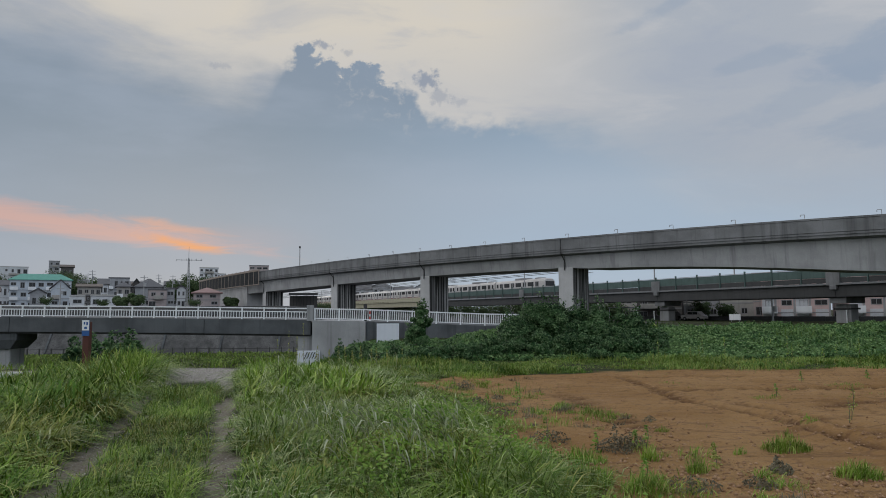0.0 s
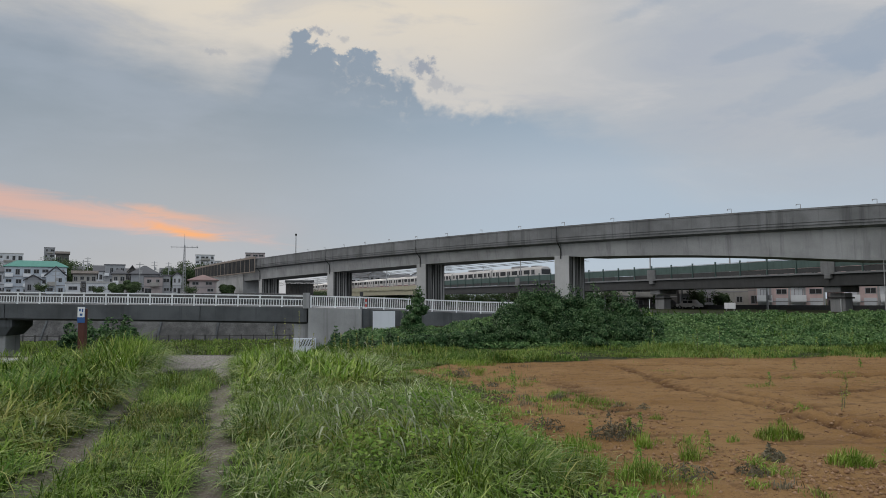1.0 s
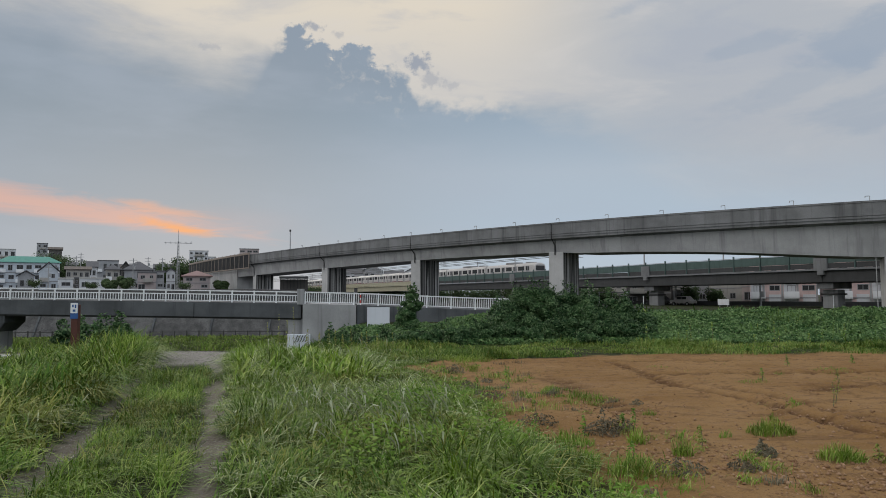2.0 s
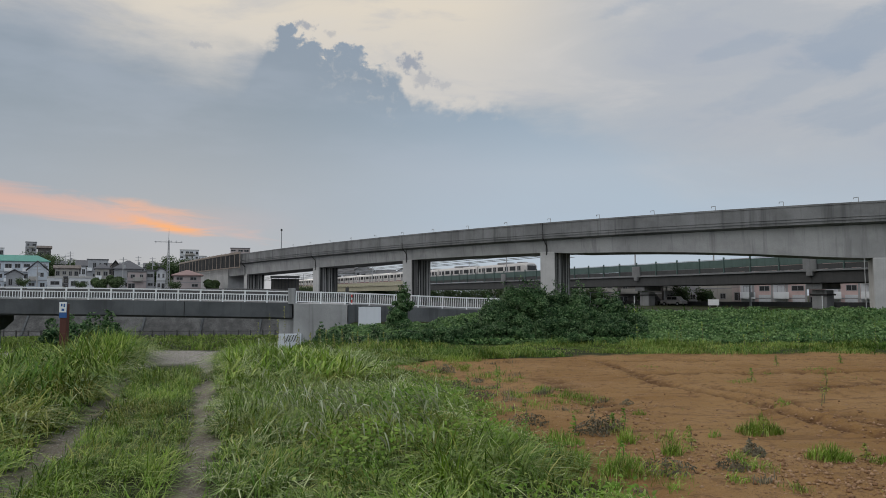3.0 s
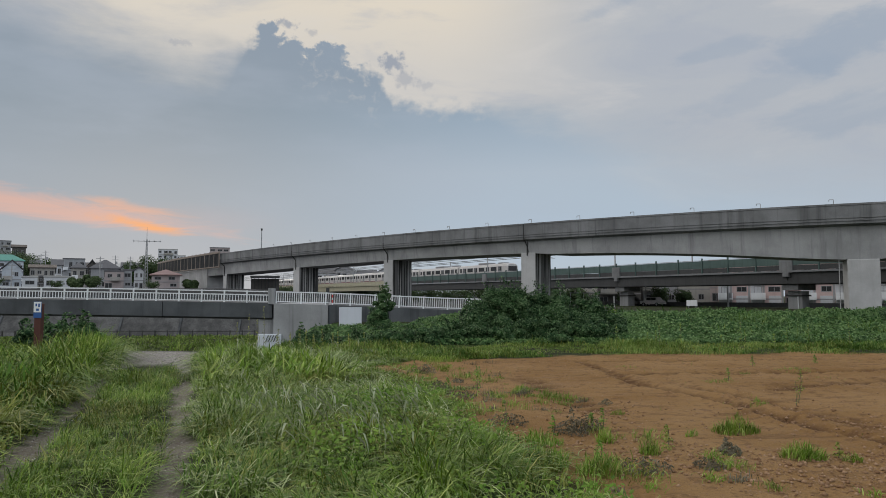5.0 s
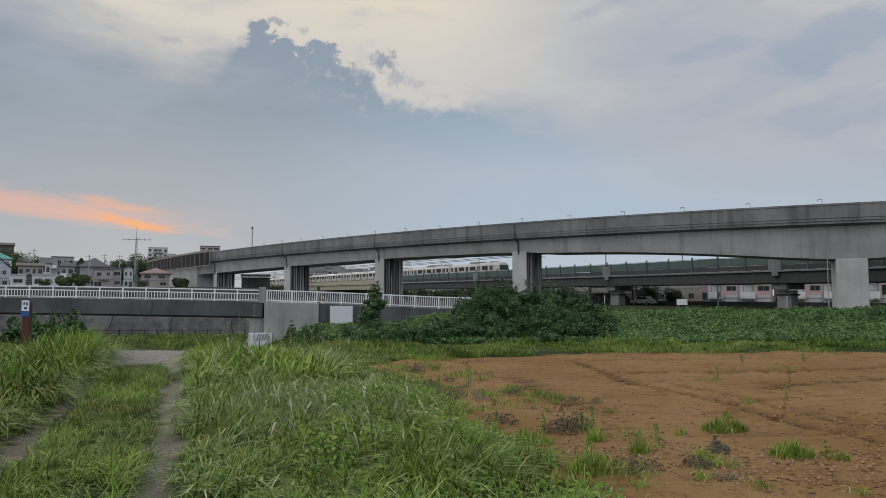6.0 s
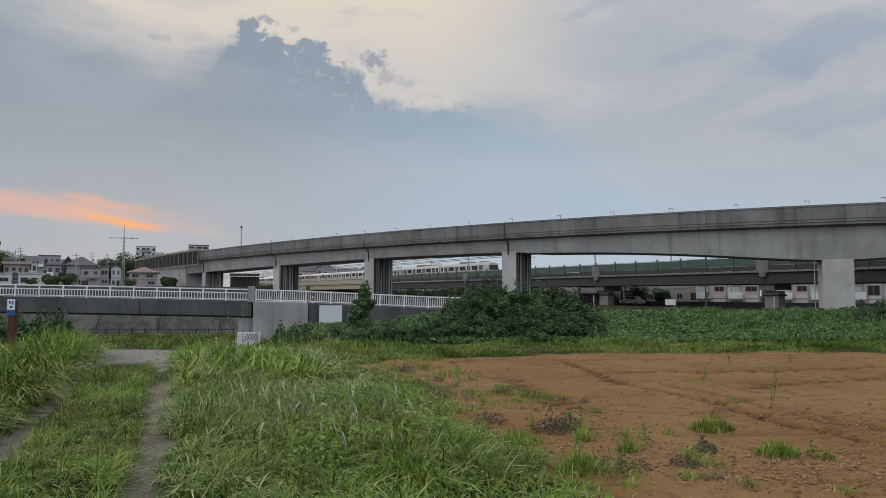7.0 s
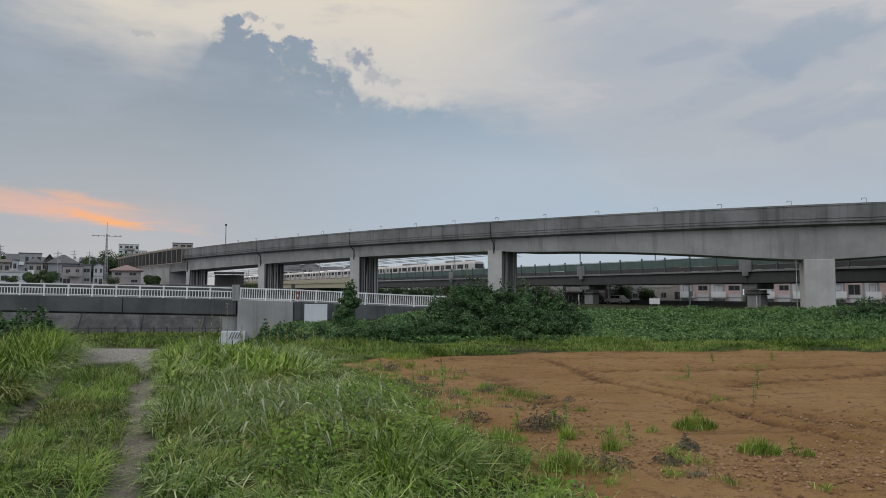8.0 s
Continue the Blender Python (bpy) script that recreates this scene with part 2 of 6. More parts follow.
M_CREAM = painted("cream_girder_paint", (0.42, 0.40, 0.29, 1), 0.3)
M_WHITE = painted("white_rail_paint", (0.80, 0.82, 0.84, 1), 0.2)
M_STEEL = painted("galvanised_steel", (0.36, 0.37, 0.38, 1), 0.3, 0.5)
M_LEDGE = painted("weathered_ledge_paint", (0.20, 0.21, 0.22, 1), 0.4)
M_DARK = painted("dark_steel_and_beam_shade", (0.05, 0.05, 0.05, 1), 0.2)
M_BROWNRAIL = painted("brown_fence_paint", (0.27, 0.225, 0.19, 1), 0.3)
M_WOOD = painted("red_brown_stained_wood", (0.09, 0.028, 0.02, 1), 0.4)
M_PANEL = painted("pale_blue_white_sheet", (0.66, 0.70, 0.76, 1), 0.1)
M_BLUE = painted("blue_sign_paint", (0.03, 0.10, 0.30, 1), 0.1)
M_REDPAINT = painted("red_paint", (0.55, 0.07, 0.06, 1), 0.1)


def glass_dark(name, c):
    return material(name, lambda n, pos: n.mix(n.noise(pos, 0.5), (c * 0.6, c * 0.65, c * 0.7, 1), (c, c, c * 1.05, 1)), 0.25, 0.35)


M_PANE = glass_dark("window_glass", 0.05)

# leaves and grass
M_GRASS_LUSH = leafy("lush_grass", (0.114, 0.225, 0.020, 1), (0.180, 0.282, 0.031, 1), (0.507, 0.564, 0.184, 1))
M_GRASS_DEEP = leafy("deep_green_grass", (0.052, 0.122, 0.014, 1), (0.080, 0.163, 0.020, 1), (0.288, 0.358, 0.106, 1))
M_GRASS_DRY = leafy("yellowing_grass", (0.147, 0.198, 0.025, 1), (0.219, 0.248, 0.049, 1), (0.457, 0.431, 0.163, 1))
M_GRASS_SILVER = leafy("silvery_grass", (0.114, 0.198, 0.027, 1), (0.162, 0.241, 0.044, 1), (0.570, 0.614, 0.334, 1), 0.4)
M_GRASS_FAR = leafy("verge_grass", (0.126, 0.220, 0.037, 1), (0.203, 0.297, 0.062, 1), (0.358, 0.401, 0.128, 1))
# the whitish third colour stands in for highlights on bent leaves
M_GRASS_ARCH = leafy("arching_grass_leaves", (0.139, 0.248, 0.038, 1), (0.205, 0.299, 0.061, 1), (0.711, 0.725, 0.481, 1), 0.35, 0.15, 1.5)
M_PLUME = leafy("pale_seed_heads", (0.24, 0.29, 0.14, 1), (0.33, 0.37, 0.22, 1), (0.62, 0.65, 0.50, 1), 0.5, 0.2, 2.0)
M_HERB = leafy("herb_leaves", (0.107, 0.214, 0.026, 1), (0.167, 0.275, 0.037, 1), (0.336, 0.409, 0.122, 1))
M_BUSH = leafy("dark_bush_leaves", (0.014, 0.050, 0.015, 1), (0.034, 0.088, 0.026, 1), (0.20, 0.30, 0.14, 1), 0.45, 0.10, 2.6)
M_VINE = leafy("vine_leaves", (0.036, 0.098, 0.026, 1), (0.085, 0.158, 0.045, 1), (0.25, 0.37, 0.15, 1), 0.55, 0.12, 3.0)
M_WEED = leafy("grey_weed", (0.115, 0.098, 0.062, 1), (0.155, 0.14, 0.09, 1), (0.27, 0.25, 0.18, 1))
M_BARK = material("bark", lambda n, pos: n.mix(n.noise(n.scaled(pos, 6, 6, 1), 2.0, 5), (0.04, 0.03, 0.022, 1), (0.11, 0.085, 0.06, 1)))


def ground_build(n, pos):
    """Red soil, gravel, worn track and turf, chosen by the plan's own masks."""
    def mask(name):
        return n.add("ShaderNodeAttribute", attribute_name=name).outputs["Fac"]
    fine = n.noise(pos, 26, 5, 0.65)
    mid = n.noise(pos, 4.6, 7, 0.68)
    wide = n.noise(pos, 0.45, 5, 0.6)
    soil = n.mix(n.smooth(wide, 0.35, 0.65), (0.272, 0.152, 0.058, 1), (0.344, 0.206, 0.090, 1))
    soil = n.mix(n.math("MULTIPLY", n.smooth(mid, 0.52, 0.66), 0.6), soil, (0.120, 0.062, 0.036, 1))
    rows = n.noise(n.scaled(pos, 0.55, 3.4, 1), 1.0, 6, 0.65, 0.4)
    soil = n.mix(n.math("MULTIPLY", n.smooth(rows, 0.54, 0.64), 0.45), soil, (0.13, 0.068, 0.038, 1))
    soil = n.mix(n.math("MULTIPLY", n.smooth(rows, 0.46, 0.32), 0.35), soil, (0.31, 0.20, 0.125, 1))
    # shade in the wheel ruts, put into the soil colour
    soil = n.mix(n.math("MULTIPLY", mask("rut_shade"), 0.85), soil, (0.07, 0.036, 0.022, 1))
    soil = n.mix(n.math("MULTIPLY", n.smooth(fine, 0.56, 0.72), 0.5), soil, (0.40, 0.27, 0.18, 1))
    crumb = n.noise(pos, 70, 3, 0.6)
    soil = n.mix(n.math("MULTIPLY", n.smooth(crumb, 0.58, 0.68), 0.55), soil, (0.085, 0.046, 0.022, 1))
    turf = n.mix(n.smooth(mid, 0.35, 0.65), (0.020, 0.028, 0.010, 1), (0.048, 0.054, 0.022, 1))
    turf = n.mix(n.math("MULTIPLY", n.smooth(fine, 0.5, 0.75), 0.5), turf, (0.09, 0.075, 0.045, 1))
    pebble = n.add("ShaderNodeTexVoronoi")
    n.plug(pebble.inputs["Vector"], pos)
    pebble.inputs["Scale"].default_value = 22
    gravel = n.mix(n.smooth(pebble.outputs["Distance"], 0.1, 0.6), (0.47, 0.44, 0.41, 1), (0.27, 0.25, 0.23, 1))
    gravel = n.mix(n.math("MULTIPLY", n.smooth(mid, 0.5, 0.7), 0.45), gravel, (0.26, 0.22, 0.17, 1))
    track = n.mix(n.smooth(fine, 0.35, 0.7), (0.18, 0.15, 0.12, 1), (0.29, 0.255, 0.215, 1))
    c = n.mix(mask("soil"), turf, soil)
    c = n.mix(mask("paved"), c, n.mix(mid, (0.05, 0.05, 0.052, 1), (0.11, 0.11, 0.11, 1)))
    c = n.mix(mask("track"), c, track)
    c = n.mix(mask("gravel"), c, gravel)
    return c, n.math("ADD", n.math("ADD", n.math("MULTIPLY", fine, 2.2), n.math("MULTIPLY", mid, 2.0)), n.math("MULTIPLY", pebble.outputs["Distance"], n.math("MULTIPLY", mask("gravel"), 1.0)))


M_GROUND = material("ground", ground_build, 0.95, 0.15, 0.06)

# ---- mesh helpers ----


def link_mesh(name, bm, mat, parent=None, smooth=False):
    me = bpy.data.meshes.new(name)
    bm.to_mesh(me)
    bm.free()
    me.materials.append(mat)
    if smooth:
        me.shade_smooth()
    ob = new(name, me)
    ob.parent = parent
    return ob


def part(name, bm, mat, parent, label="", smooth=False):
    """One mesh under a thing or under a part."""
    ob = link_mesh(name, bm, mat, parent, smooth)
    if label:
        tagged(ob, label)
    return ob


def holder(name, label, category, at=(0, 0, 0), turn=0.0, group="", kind=""):
    ob = new(name)
    ob.matrix_world = pose(*at, 0, 0, turn)
    return tagged(ob, label, category, group, kind)


def box(bm, x0, x1, y0, y1, z0, z1, bevel=0.0):
    made = bmesh.ops.create_cube(bm, size=1.0, matrix=Matrix.LocRotScale(((x0 + x1) / 2, (y0 + y1) / 2, (z0 + z1) / 2), None, (abs(x1 - x0), abs(y1 - y0), abs(z1 - z0))))
    if bevel:
        edges = list({e for v in made["verts"] for e in v.link_edges})
        bmesh.ops.bevel(bm, geom=edges, offset=bevel, segments=2, affect="EDGES", profile=0.6)
    return bm


def boxes(*sizes, bevel=0.0):
    bm = bmesh.new()
    for s in sizes:
        box(bm, *s, bevel=bevel)
    return bm


def rod(bm, a, b, r0, r1=None, sides=6):
    a, b = Vector(a), Vector(b)
    way = b - a
    m = Matrix.Translation((a + b) / 2) @ way.to_track_quat("Z", "Y").to_matrix().to_4x4()
    bmesh.ops.create_cone(bm, cap_ends=True, segments=sides, radius1=r0, radius2=r0 if r1 is None else r1, depth=way.length, matrix=m)
    return bm


def rods(*items, sides=6):
    bm = bmesh.new()
    for a, b, *r in items:
        rod(bm, a, b, *r, sides=sides)
    return bm


def loft(sections, close=True):
    """A solid skin through rings of points, one ring after another, capped at both ends."""
    bm = bmesh.new()
    rings = [[bm.verts.new(p) for p in s] for s in sections]
    k = len(rings[0])
    for a, b in zip(rings, rings[1:]):
        for i in range(k):
            bm.faces.new((a[i], a[(i + 1) % k], b[(i + 1) % k], b[i]))
    if close:
        bm.faces.new(rings[0][::-1])
        bm.faces.new(rings[-1])
    bmesh.ops.recalc_face_normals(bm, faces=bm.faces)
    return bm


def raw_mesh(name, verts, faces_flat, sizes, mat, smooth=False):
    """A mesh straight from arrays, for what has very many pieces."""
    me = bpy.data.meshes.new(name)
    me.vertices.add(len(verts))
    me.vertices.foreach_set("co", np.ascontiguousarray(verts, dtype=np.float32).ravel())
    me.loops.add(len(faces_flat))
    me.loops.foreach_set("vertex_index", np.ascontiguousarray(faces_flat, dtype=np.int32))
    me.polygons.add(len(sizes))
    starts = np.concatenate(([0], np.cumsum(sizes)[:-1])).astype(np.int32)
    me.polygons.foreach_set("loop_start", starts)
    if smooth:
        me.polygons.foreach_set("use_smooth", np.ones(len(sizes), dtype=bool))
    me.update(calc_edges=True)
    me.validate()
    me.materials.append(mat)
    return new(name, me)


# ---- ground ----
rng = np.random.default_rng(7)


def ease(v, lo, hi):
    k = np.clip((v - lo) / (hi - lo), 0, 1)
    return k * k * (3 - 2 * k)


def waves(x, y, s, seed):
    """Cheap smooth noise from a few sines, about -1 to 1."""
    r = np.random.default_rng(seed)
    out = 0
    for _ in range(7):
        a = r.uniform(0, 6.283)
        f = s * r.uniform(0.5, 1.9)
        out = out + np.sin((x * math.cos(a) + y * math.sin(a)) * f + r.uniform(0, 6.283))
    return out / 3.2


def track_mid(y):
    """Middle line of the two-track path, by distance ahead."""
    return -0.95 - 0.292 * y


def soil_edge(y):
    """Where the tall grass ends and the bare soil begins."""
    return np.interp(y, [0, 5.6, 6.3, 7.5, 9.2, 11.3, 12.8, 14.7, 15.9, 17.2, 18.2], [1.7, 1.7, 1.4, 1.1, 0.95, 0.45, 0.1, -0.35, -0.5, 0.2, 4.0])


def soil_mask(x, y):
    wob = 0.35 * waves(x, y, 2.3, 3) + 0.18 * waves(x, y, 7, 4)
    side = ease(x - soil_edge(y) + wob, -0.25, 0.3)
    far = 1 - ease(y - (18.7 - 0.03 * (x - 6) + 0.5 * waves(x, y * 0, 0.8, 5)) + wob, -0.4, 0.4)
    return side * far


def rut_depth(x, y):
    """Wheel ruts over the soil."""
    out = 0
    for x0, y0, x1, y1, w, d in ((4.1, 17.2, 4.5, 11.4, 0.13, 0.12), (4.35, 12.2, 5.6, 6.8, 0.13, 0.13), (4.8, 12.6, 6.0, 7.6, 0.10, 0.07), (2.1, 14.0, 3.0, 9.0, 0.30, 0.06), (5.9, 11.3, 12.5, 14.4, 0.20, 0.12), (4.0, 13.9, 13.5, 14.9, 0.17, 0.11), (3.4, 16.8, 13.0, 17.0, 0.14, 0.08), (4.6, 12.3, 6.6, 7.2, 0.16, 0.05)):
        lx, ly = x1 - x0, y1 - y0
        length = math.hypot(lx, ly)
        t = ((x - x0) * lx + (y - y0) * ly) / length
        d2 = ((x - x0) * ly - (y - y0) * lx) / length + 0.12 * np.sin(t * 1.1)
        inside = ease(t, 0, 1.0) * (1 - ease(t, length - 1.0, length))
        lumps = 0.6 + 0.5 * np.sin(t * 19) * np.sin(t * 7.3)
        out = out + inside * lumps * d * (np.exp(-(d2 / w) ** 2) - 0.35 * np.exp(-((np.abs(d2) - 2.0 * w) / (0.7 * w)) ** 2))
    return out


def lower(x, y):
    """1 on the low river meadow, 0 on the upper level."""
    edge_x = np.interp(y, [20, 24, 60, 90], [-3.3, -3.6, -6.0, -9])
    return ease(y, 20.9, 25) * ease(edge_x - x, 0.0, 2.6) * (1 - ease(y, 92, 92.5))


def vine_top(x, y):
    """Upper surface of the creeping vines on the bank."""
    side = ease(x - np.interp(y, [20, 60], [-4.2, -6.5]), 0, 1.6)
    rise = np.interp(y, [21.8, 23.0, 25.0, 28.0, 31.0, 36, 42], [0.0, 0.17, 0.44, 0.72, 0.84, 0.45, 0.1])
    lift = np.interp(x, [-6, -1, 1, 3.5, 12, 20, 26], [0.22, 0.30, 0.54, 0.80, 0.83, 0.83, 0.86])
    bumps = 1.12 + 0.16 * waves(x, y, 0.9, 31) + 0.55 * (0.4 - np.abs(waves(x, y, 2.1, 32))) + 0.24 * (0.45 - np.abs(waves(x, y, 5.5, 33)))
    return side * rise * lift * np.clip(bumps, 0.4, 1.6)


def height(x, y):
    h = 0.012 * waves(x, y, 1.1, 11) + 0.006 * waves(x, y, 5, 12)
    s = soil_mask(x, y)
    near = (np.abs(x) < 40) & (y < 40)
    h = h + s * (0.010 * waves(x, y, 4.0, 13) + 0.008 * waves(x, y, 13, 14) + 0.010 * np.abs(waves(x, y, 31, 15)) - rut_depth(x, y)) * near
    d = x - track_mid(y)
    for off in (-0.75, 0.75):
        h = h - 0.05 * np.exp(-((d - off) / 0.22) ** 2) * (y < 18)
    h = h - 3.4 * lower(x, y)
    # the bank under the vines, and the level behind it
    h = h + np.maximum(vine_top(x, y) - 0.16, 0) * (1 - lower(x, y))
    # hollow before the road wall
    h = h - 1.5 * ease(y, 26.5, 31) * (1 - ease(y, 58.5, 59.5)) * ease(7 - x, 0, 4) * (1 - lower(x, y))
    # far bank where the houses stand
    h = h + ease(y, 92, 92.6) * (1 - ease(x, -24, 2)) * 2.6
    # low hills far off
    r = np.hypot(x, y)
    h = h + ease(r, 200, 420) * 16 * (1 + 0.25 * waves(x, y, 0.012, 17)) * ease(-x / np.maximum(y, 1), 0.29, 0.42) * (y > 0)
    return h


# colour mask: the deeper the rut, the more painted shade
def rut_shade_mask(x, y):
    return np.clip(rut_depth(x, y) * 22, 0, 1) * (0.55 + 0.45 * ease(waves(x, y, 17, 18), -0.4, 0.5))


def ground_sheet():
    def axis(lo, hi, fine, a, b):
        inner = list(np.arange(a, b, fine))
        right, left, step = [b], [a], fine
        while right[-1] < hi:
            step *= 1.17
            right.append(right[-1] + step)
        step = fine
        while left[-1] > lo:
            step *= 1.17
            left.append(left[-1] - step)
        return np.array(left[:0:-1] + inner + right)
    xs = axis(-2500, 2500, 0.075, -9, 12)
    ys = axis(-2500, 2500, 0.075, 5, 21)
    ys = np.unique(np.concatenate((ys, [91.9, 92.05, 92.3, 92.55, 92.7])))
    gx, gy = np.meshgrid(xs, ys)
    z = height(gx, gy)
    nx, ny = len(xs), len(ys)
    idx = np.arange(nx * ny).reshape(ny, nx)
    quads = np.stack((idx[:-1, :-1], idx[:-1, 1:], idx[1:, 1:], idx[1:, :-1]), -1).reshape(-1, 4)
    ob = raw_mesh("ground", np.stack((gx, gy, z), -1).reshape(-1, 3), quads.ravel(), np.full(len(quads), 4), M_GROUND, True)
    tagged(ob, "bare red-brown soil field, worn two-track path, gravel and rough grass", "ground", kind="structure")
    x, y = gx.ravel(), gy.ravel()
    d = x - track_mid(y)
    wob = 0.10 * waves(x, y, 4, 21) + 0.05 * waves(x, y, 13, 22)
    track = np.maximum(1 - ease(np.abs(d - 0.75) + wob, 0.07, 0.19), 0.8 - 0.8 * ease(np.abs(d + 0.76) + 1.8 * wob, 0.05, 0.22)) * (1 - ease(y, 15, 18))
    cross = 20.0 + 0.05 * (x + 3)
    gravel = (1 - ease(np.abs(y - cross + 0.4 * (x < -4)) + 2 * wob, 0.9, 1.5)) * ease(1.0 - x, 0, 3)
    fork = (1 - ease(np.abs(d) - np.interp(y, [12, 15, 18.5], [0.0, 0.4, 1.15]) + wob, 0.1, 0.35)) * ease(y, 11, 16) * (y < 19)
    fork = np.maximum(fork * ease(d, 0.3, 0.6), fork * ease(y, 15.8, 17))
    for name, value in (("soil", soil_mask(x, y)), ("rut_shade", rut_shade_mask(x, y)), ("paved", ease(y, 91, 92) * (x < 30) * (y < 260)), ("track", track), ("gravel", np.maximum(gravel, fork))):
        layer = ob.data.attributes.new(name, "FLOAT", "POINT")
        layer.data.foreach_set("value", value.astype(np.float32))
    return ob


ground = ground_sheet()

# ---- road viaduct ----


def edge_y(x):
    """Near edge of the road viaduct in plan."""
    return 0.00625 * x * x - 1.044 * x + 89.7


def viaduct_at(x, out=0.0):
    """Point on the near edge, moved out metres across the road (away from the path), and the road's direction."""
    slope = 0.0125 * x - 1.044
    t = Vector((1, slope)).normalized()
    nrm = Vector((-t.y, t.x))
    p = Vector((x, edge_y(x))) + nrm * out
    return p, t, nrm


DECK_TOP, DECK_LOW = 9.7, 7.75
road_viaduct = holder("road_viaduct", "long curved grey concrete road viaduct on rectangular piers, stained", "viaduct", kind="structure")


def web_low(x):
    """Underside of the girder: deeper over the haunched pier."""
    return 6.35 - 1.55 * math.exp(-abs((x - 39.7) / 13.0) ** 1.6) if x > 14.4 else 6.45 - 0.02 * max(0, -x)


def span(x0, x1, steps_n):
    """One girder span: fascia with parapet, then the web, as closed skins along the curve."""
    girder, fascia, coping, rib = [], [], [], []
    for i in range(steps_n + 1):
        x = x0 + (x1 - x0) * i / steps_n
        def at(out, z):
            p = viaduct_at(x, out)[0]
            return (p.x, p.y, z)
        low = web_low(x)
        girder.append([at(0.75, DECK_LOW + 0.05), at(0.95, low), at(6.2, low), at(6.4, DECK_LOW + 0.05)])
        fascia.append([at(0.0, 8.45), at(0.0, DECK_TOP), at(0.25, DECK_TOP), at(0.25, 8.6), at(7.0, 8.6), at(7.0, DECK_TOP), at(7.25, DECK_TOP), at(7.25, 7.9), at(6.4, DECK_LOW), at(0.85, DECK_LOW), at(0.06, 7.95), at(0.06, 8.40)])
        coping.append([at(-0.05, DECK_TOP - 0.12), at(-0.05, DECK_TOP + 0.04), at(0.30, DECK_TOP + 0.04), at(0.30, DECK_TOP - 0.12)])
        rib.append([at(-0.03, 8.20), at(-0.03, 8.29), at(0.08, 8.29), at(0.08, 8.20)])
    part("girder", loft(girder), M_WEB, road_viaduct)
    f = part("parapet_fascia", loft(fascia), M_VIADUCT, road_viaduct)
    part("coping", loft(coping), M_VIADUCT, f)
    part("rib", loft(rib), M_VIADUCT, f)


PIERS = [(-52.5, 1.9), (-35.6, 1.9), (-18.2, 1.9), (-3.1, 1.9), (13.2, 1.9), (39.8, 2.5), (66.0, 2.5)]
stops_x = [-62.0] + [p[0] for p in PIERS if p[0] < 39 or p[0] > 40] + [86.0]
for a, b in zip(stops_x, stops_x[1:]):
    if b > 60:
        span(a + 0.04, b - 0.04, 24)
    else:
        span(a + 0.04, b - 0.04, 10)
for x, along in PIERS:
    p, t, nrm = viaduct_at(x, 0.9)
    turn = math.degrees(math.atan2(t.y, t.x))
    bm = bmesh.new()
    low = -4.0 if x < 0 else -0.6
    box(bm, -along / 2, along / 2, 0, 3.5 if along < 2 else 5.0, low, web_low(x) + 0.06, 0.10)
    ob = part("pier", bm, M_PIER, road_viaduct, "pale grey concrete pier with dark water stains, narrow ones with a painted-shade face")
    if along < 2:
        # one face gets leak stains plus shade painted into its colour
        ob.data.materials.append(M_STAINED_SHADED)
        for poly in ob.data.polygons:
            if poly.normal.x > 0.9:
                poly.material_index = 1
    ob.matrix_world = pose(p.x, p.y, 0, 0, 0, turn)
    # bearing seat under the girder
    seat = part("bearing_seat", boxes((-along / 2 - 0.02, along / 2 + 0.02, 0.3, 3.8, web_low(x) + 0.02, web_low(x) + 0.2)), M_DARK, road_viaduct)
    seat.matrix_world = pose(p.x, p.y, 0, 0, 0, turn)
    if along > 2:
        continue
    pipe = part("drain_pipe", rods(((-0.05, -0.86, DECK_TOP - 1.0), (-0.05, -0.86, DECK_LOW + 0.3), 0.07), ((-0.05, -0.86, DECK_LOW + 0.3), (-0.05, -0.1, DECK_LOW - 0.5), 0.07), ((-0.05, -0.1, DECK_LOW - 0.5), (-0.05, -0.1, web_low(x) - 0.3), 0.07)), M_DARK, road_viaduct)
    pipe.matrix_world = pose(p.x, p.y, 0, 0, 0, turn)
# solid ramp wall under the far end
ramp = []
for i in range(9):
    x = -62 + i * 2.6
    rp = [viaduct_at(x, o)[0] for o in (0.7, 6.4)]
    ramp.append([(rp[0].x, rp[0].y, 0.5), (rp[0].x, rp[0].y, DECK_LOW - 0.6), (rp[1].x, rp[1].y, DECK_LOW - 0.6), (rp[1].x, rp[1].y, 0.5)])
part("ramp_wall", loft(ramp), M_PIER, road_viaduct)
# little hooked brackets along the coping
hook = bmesh.new()
rod(hook, (0, 0, 0), (0, 0, 0.42), 0.03)
rod(hook, (0, 0, 0.42), (-0.35, 0, 0.42), 0.03)
rod(hook, (-0.35, 0, 0.42), (-0.35, 0, 0.26), 0.03)
hook_first = part("cable_bracket", hook, M_STEEL, road_viaduct)
x, made = -22.0, 0
while x < 60:
    p, t, nrm = viaduct_at(x, 0.12)
    ob = hook_first if made == 0 else new("cable_bracket", hook_first.data)
    ob.parent = road_viaduct
    ob.matrix_world = pose(p.x, p.y, DECK_TOP + 0.03, 0, 0, math.degrees(math.atan2(t.y, t.x)))
    made += 1
    x += 6.0 / math.hypot(1, 0.0125 * x - 1.044)
# ladder on the near haunched pier
p, t, nrm = viaduct_at(39.9 - 1.75, 1.2)
ladder = bmesh.new()
for dx in (-0.2, 0.2):
    rod(ladder, (dx, 0, -0.3), (dx, 0, 5.0), 0.025)
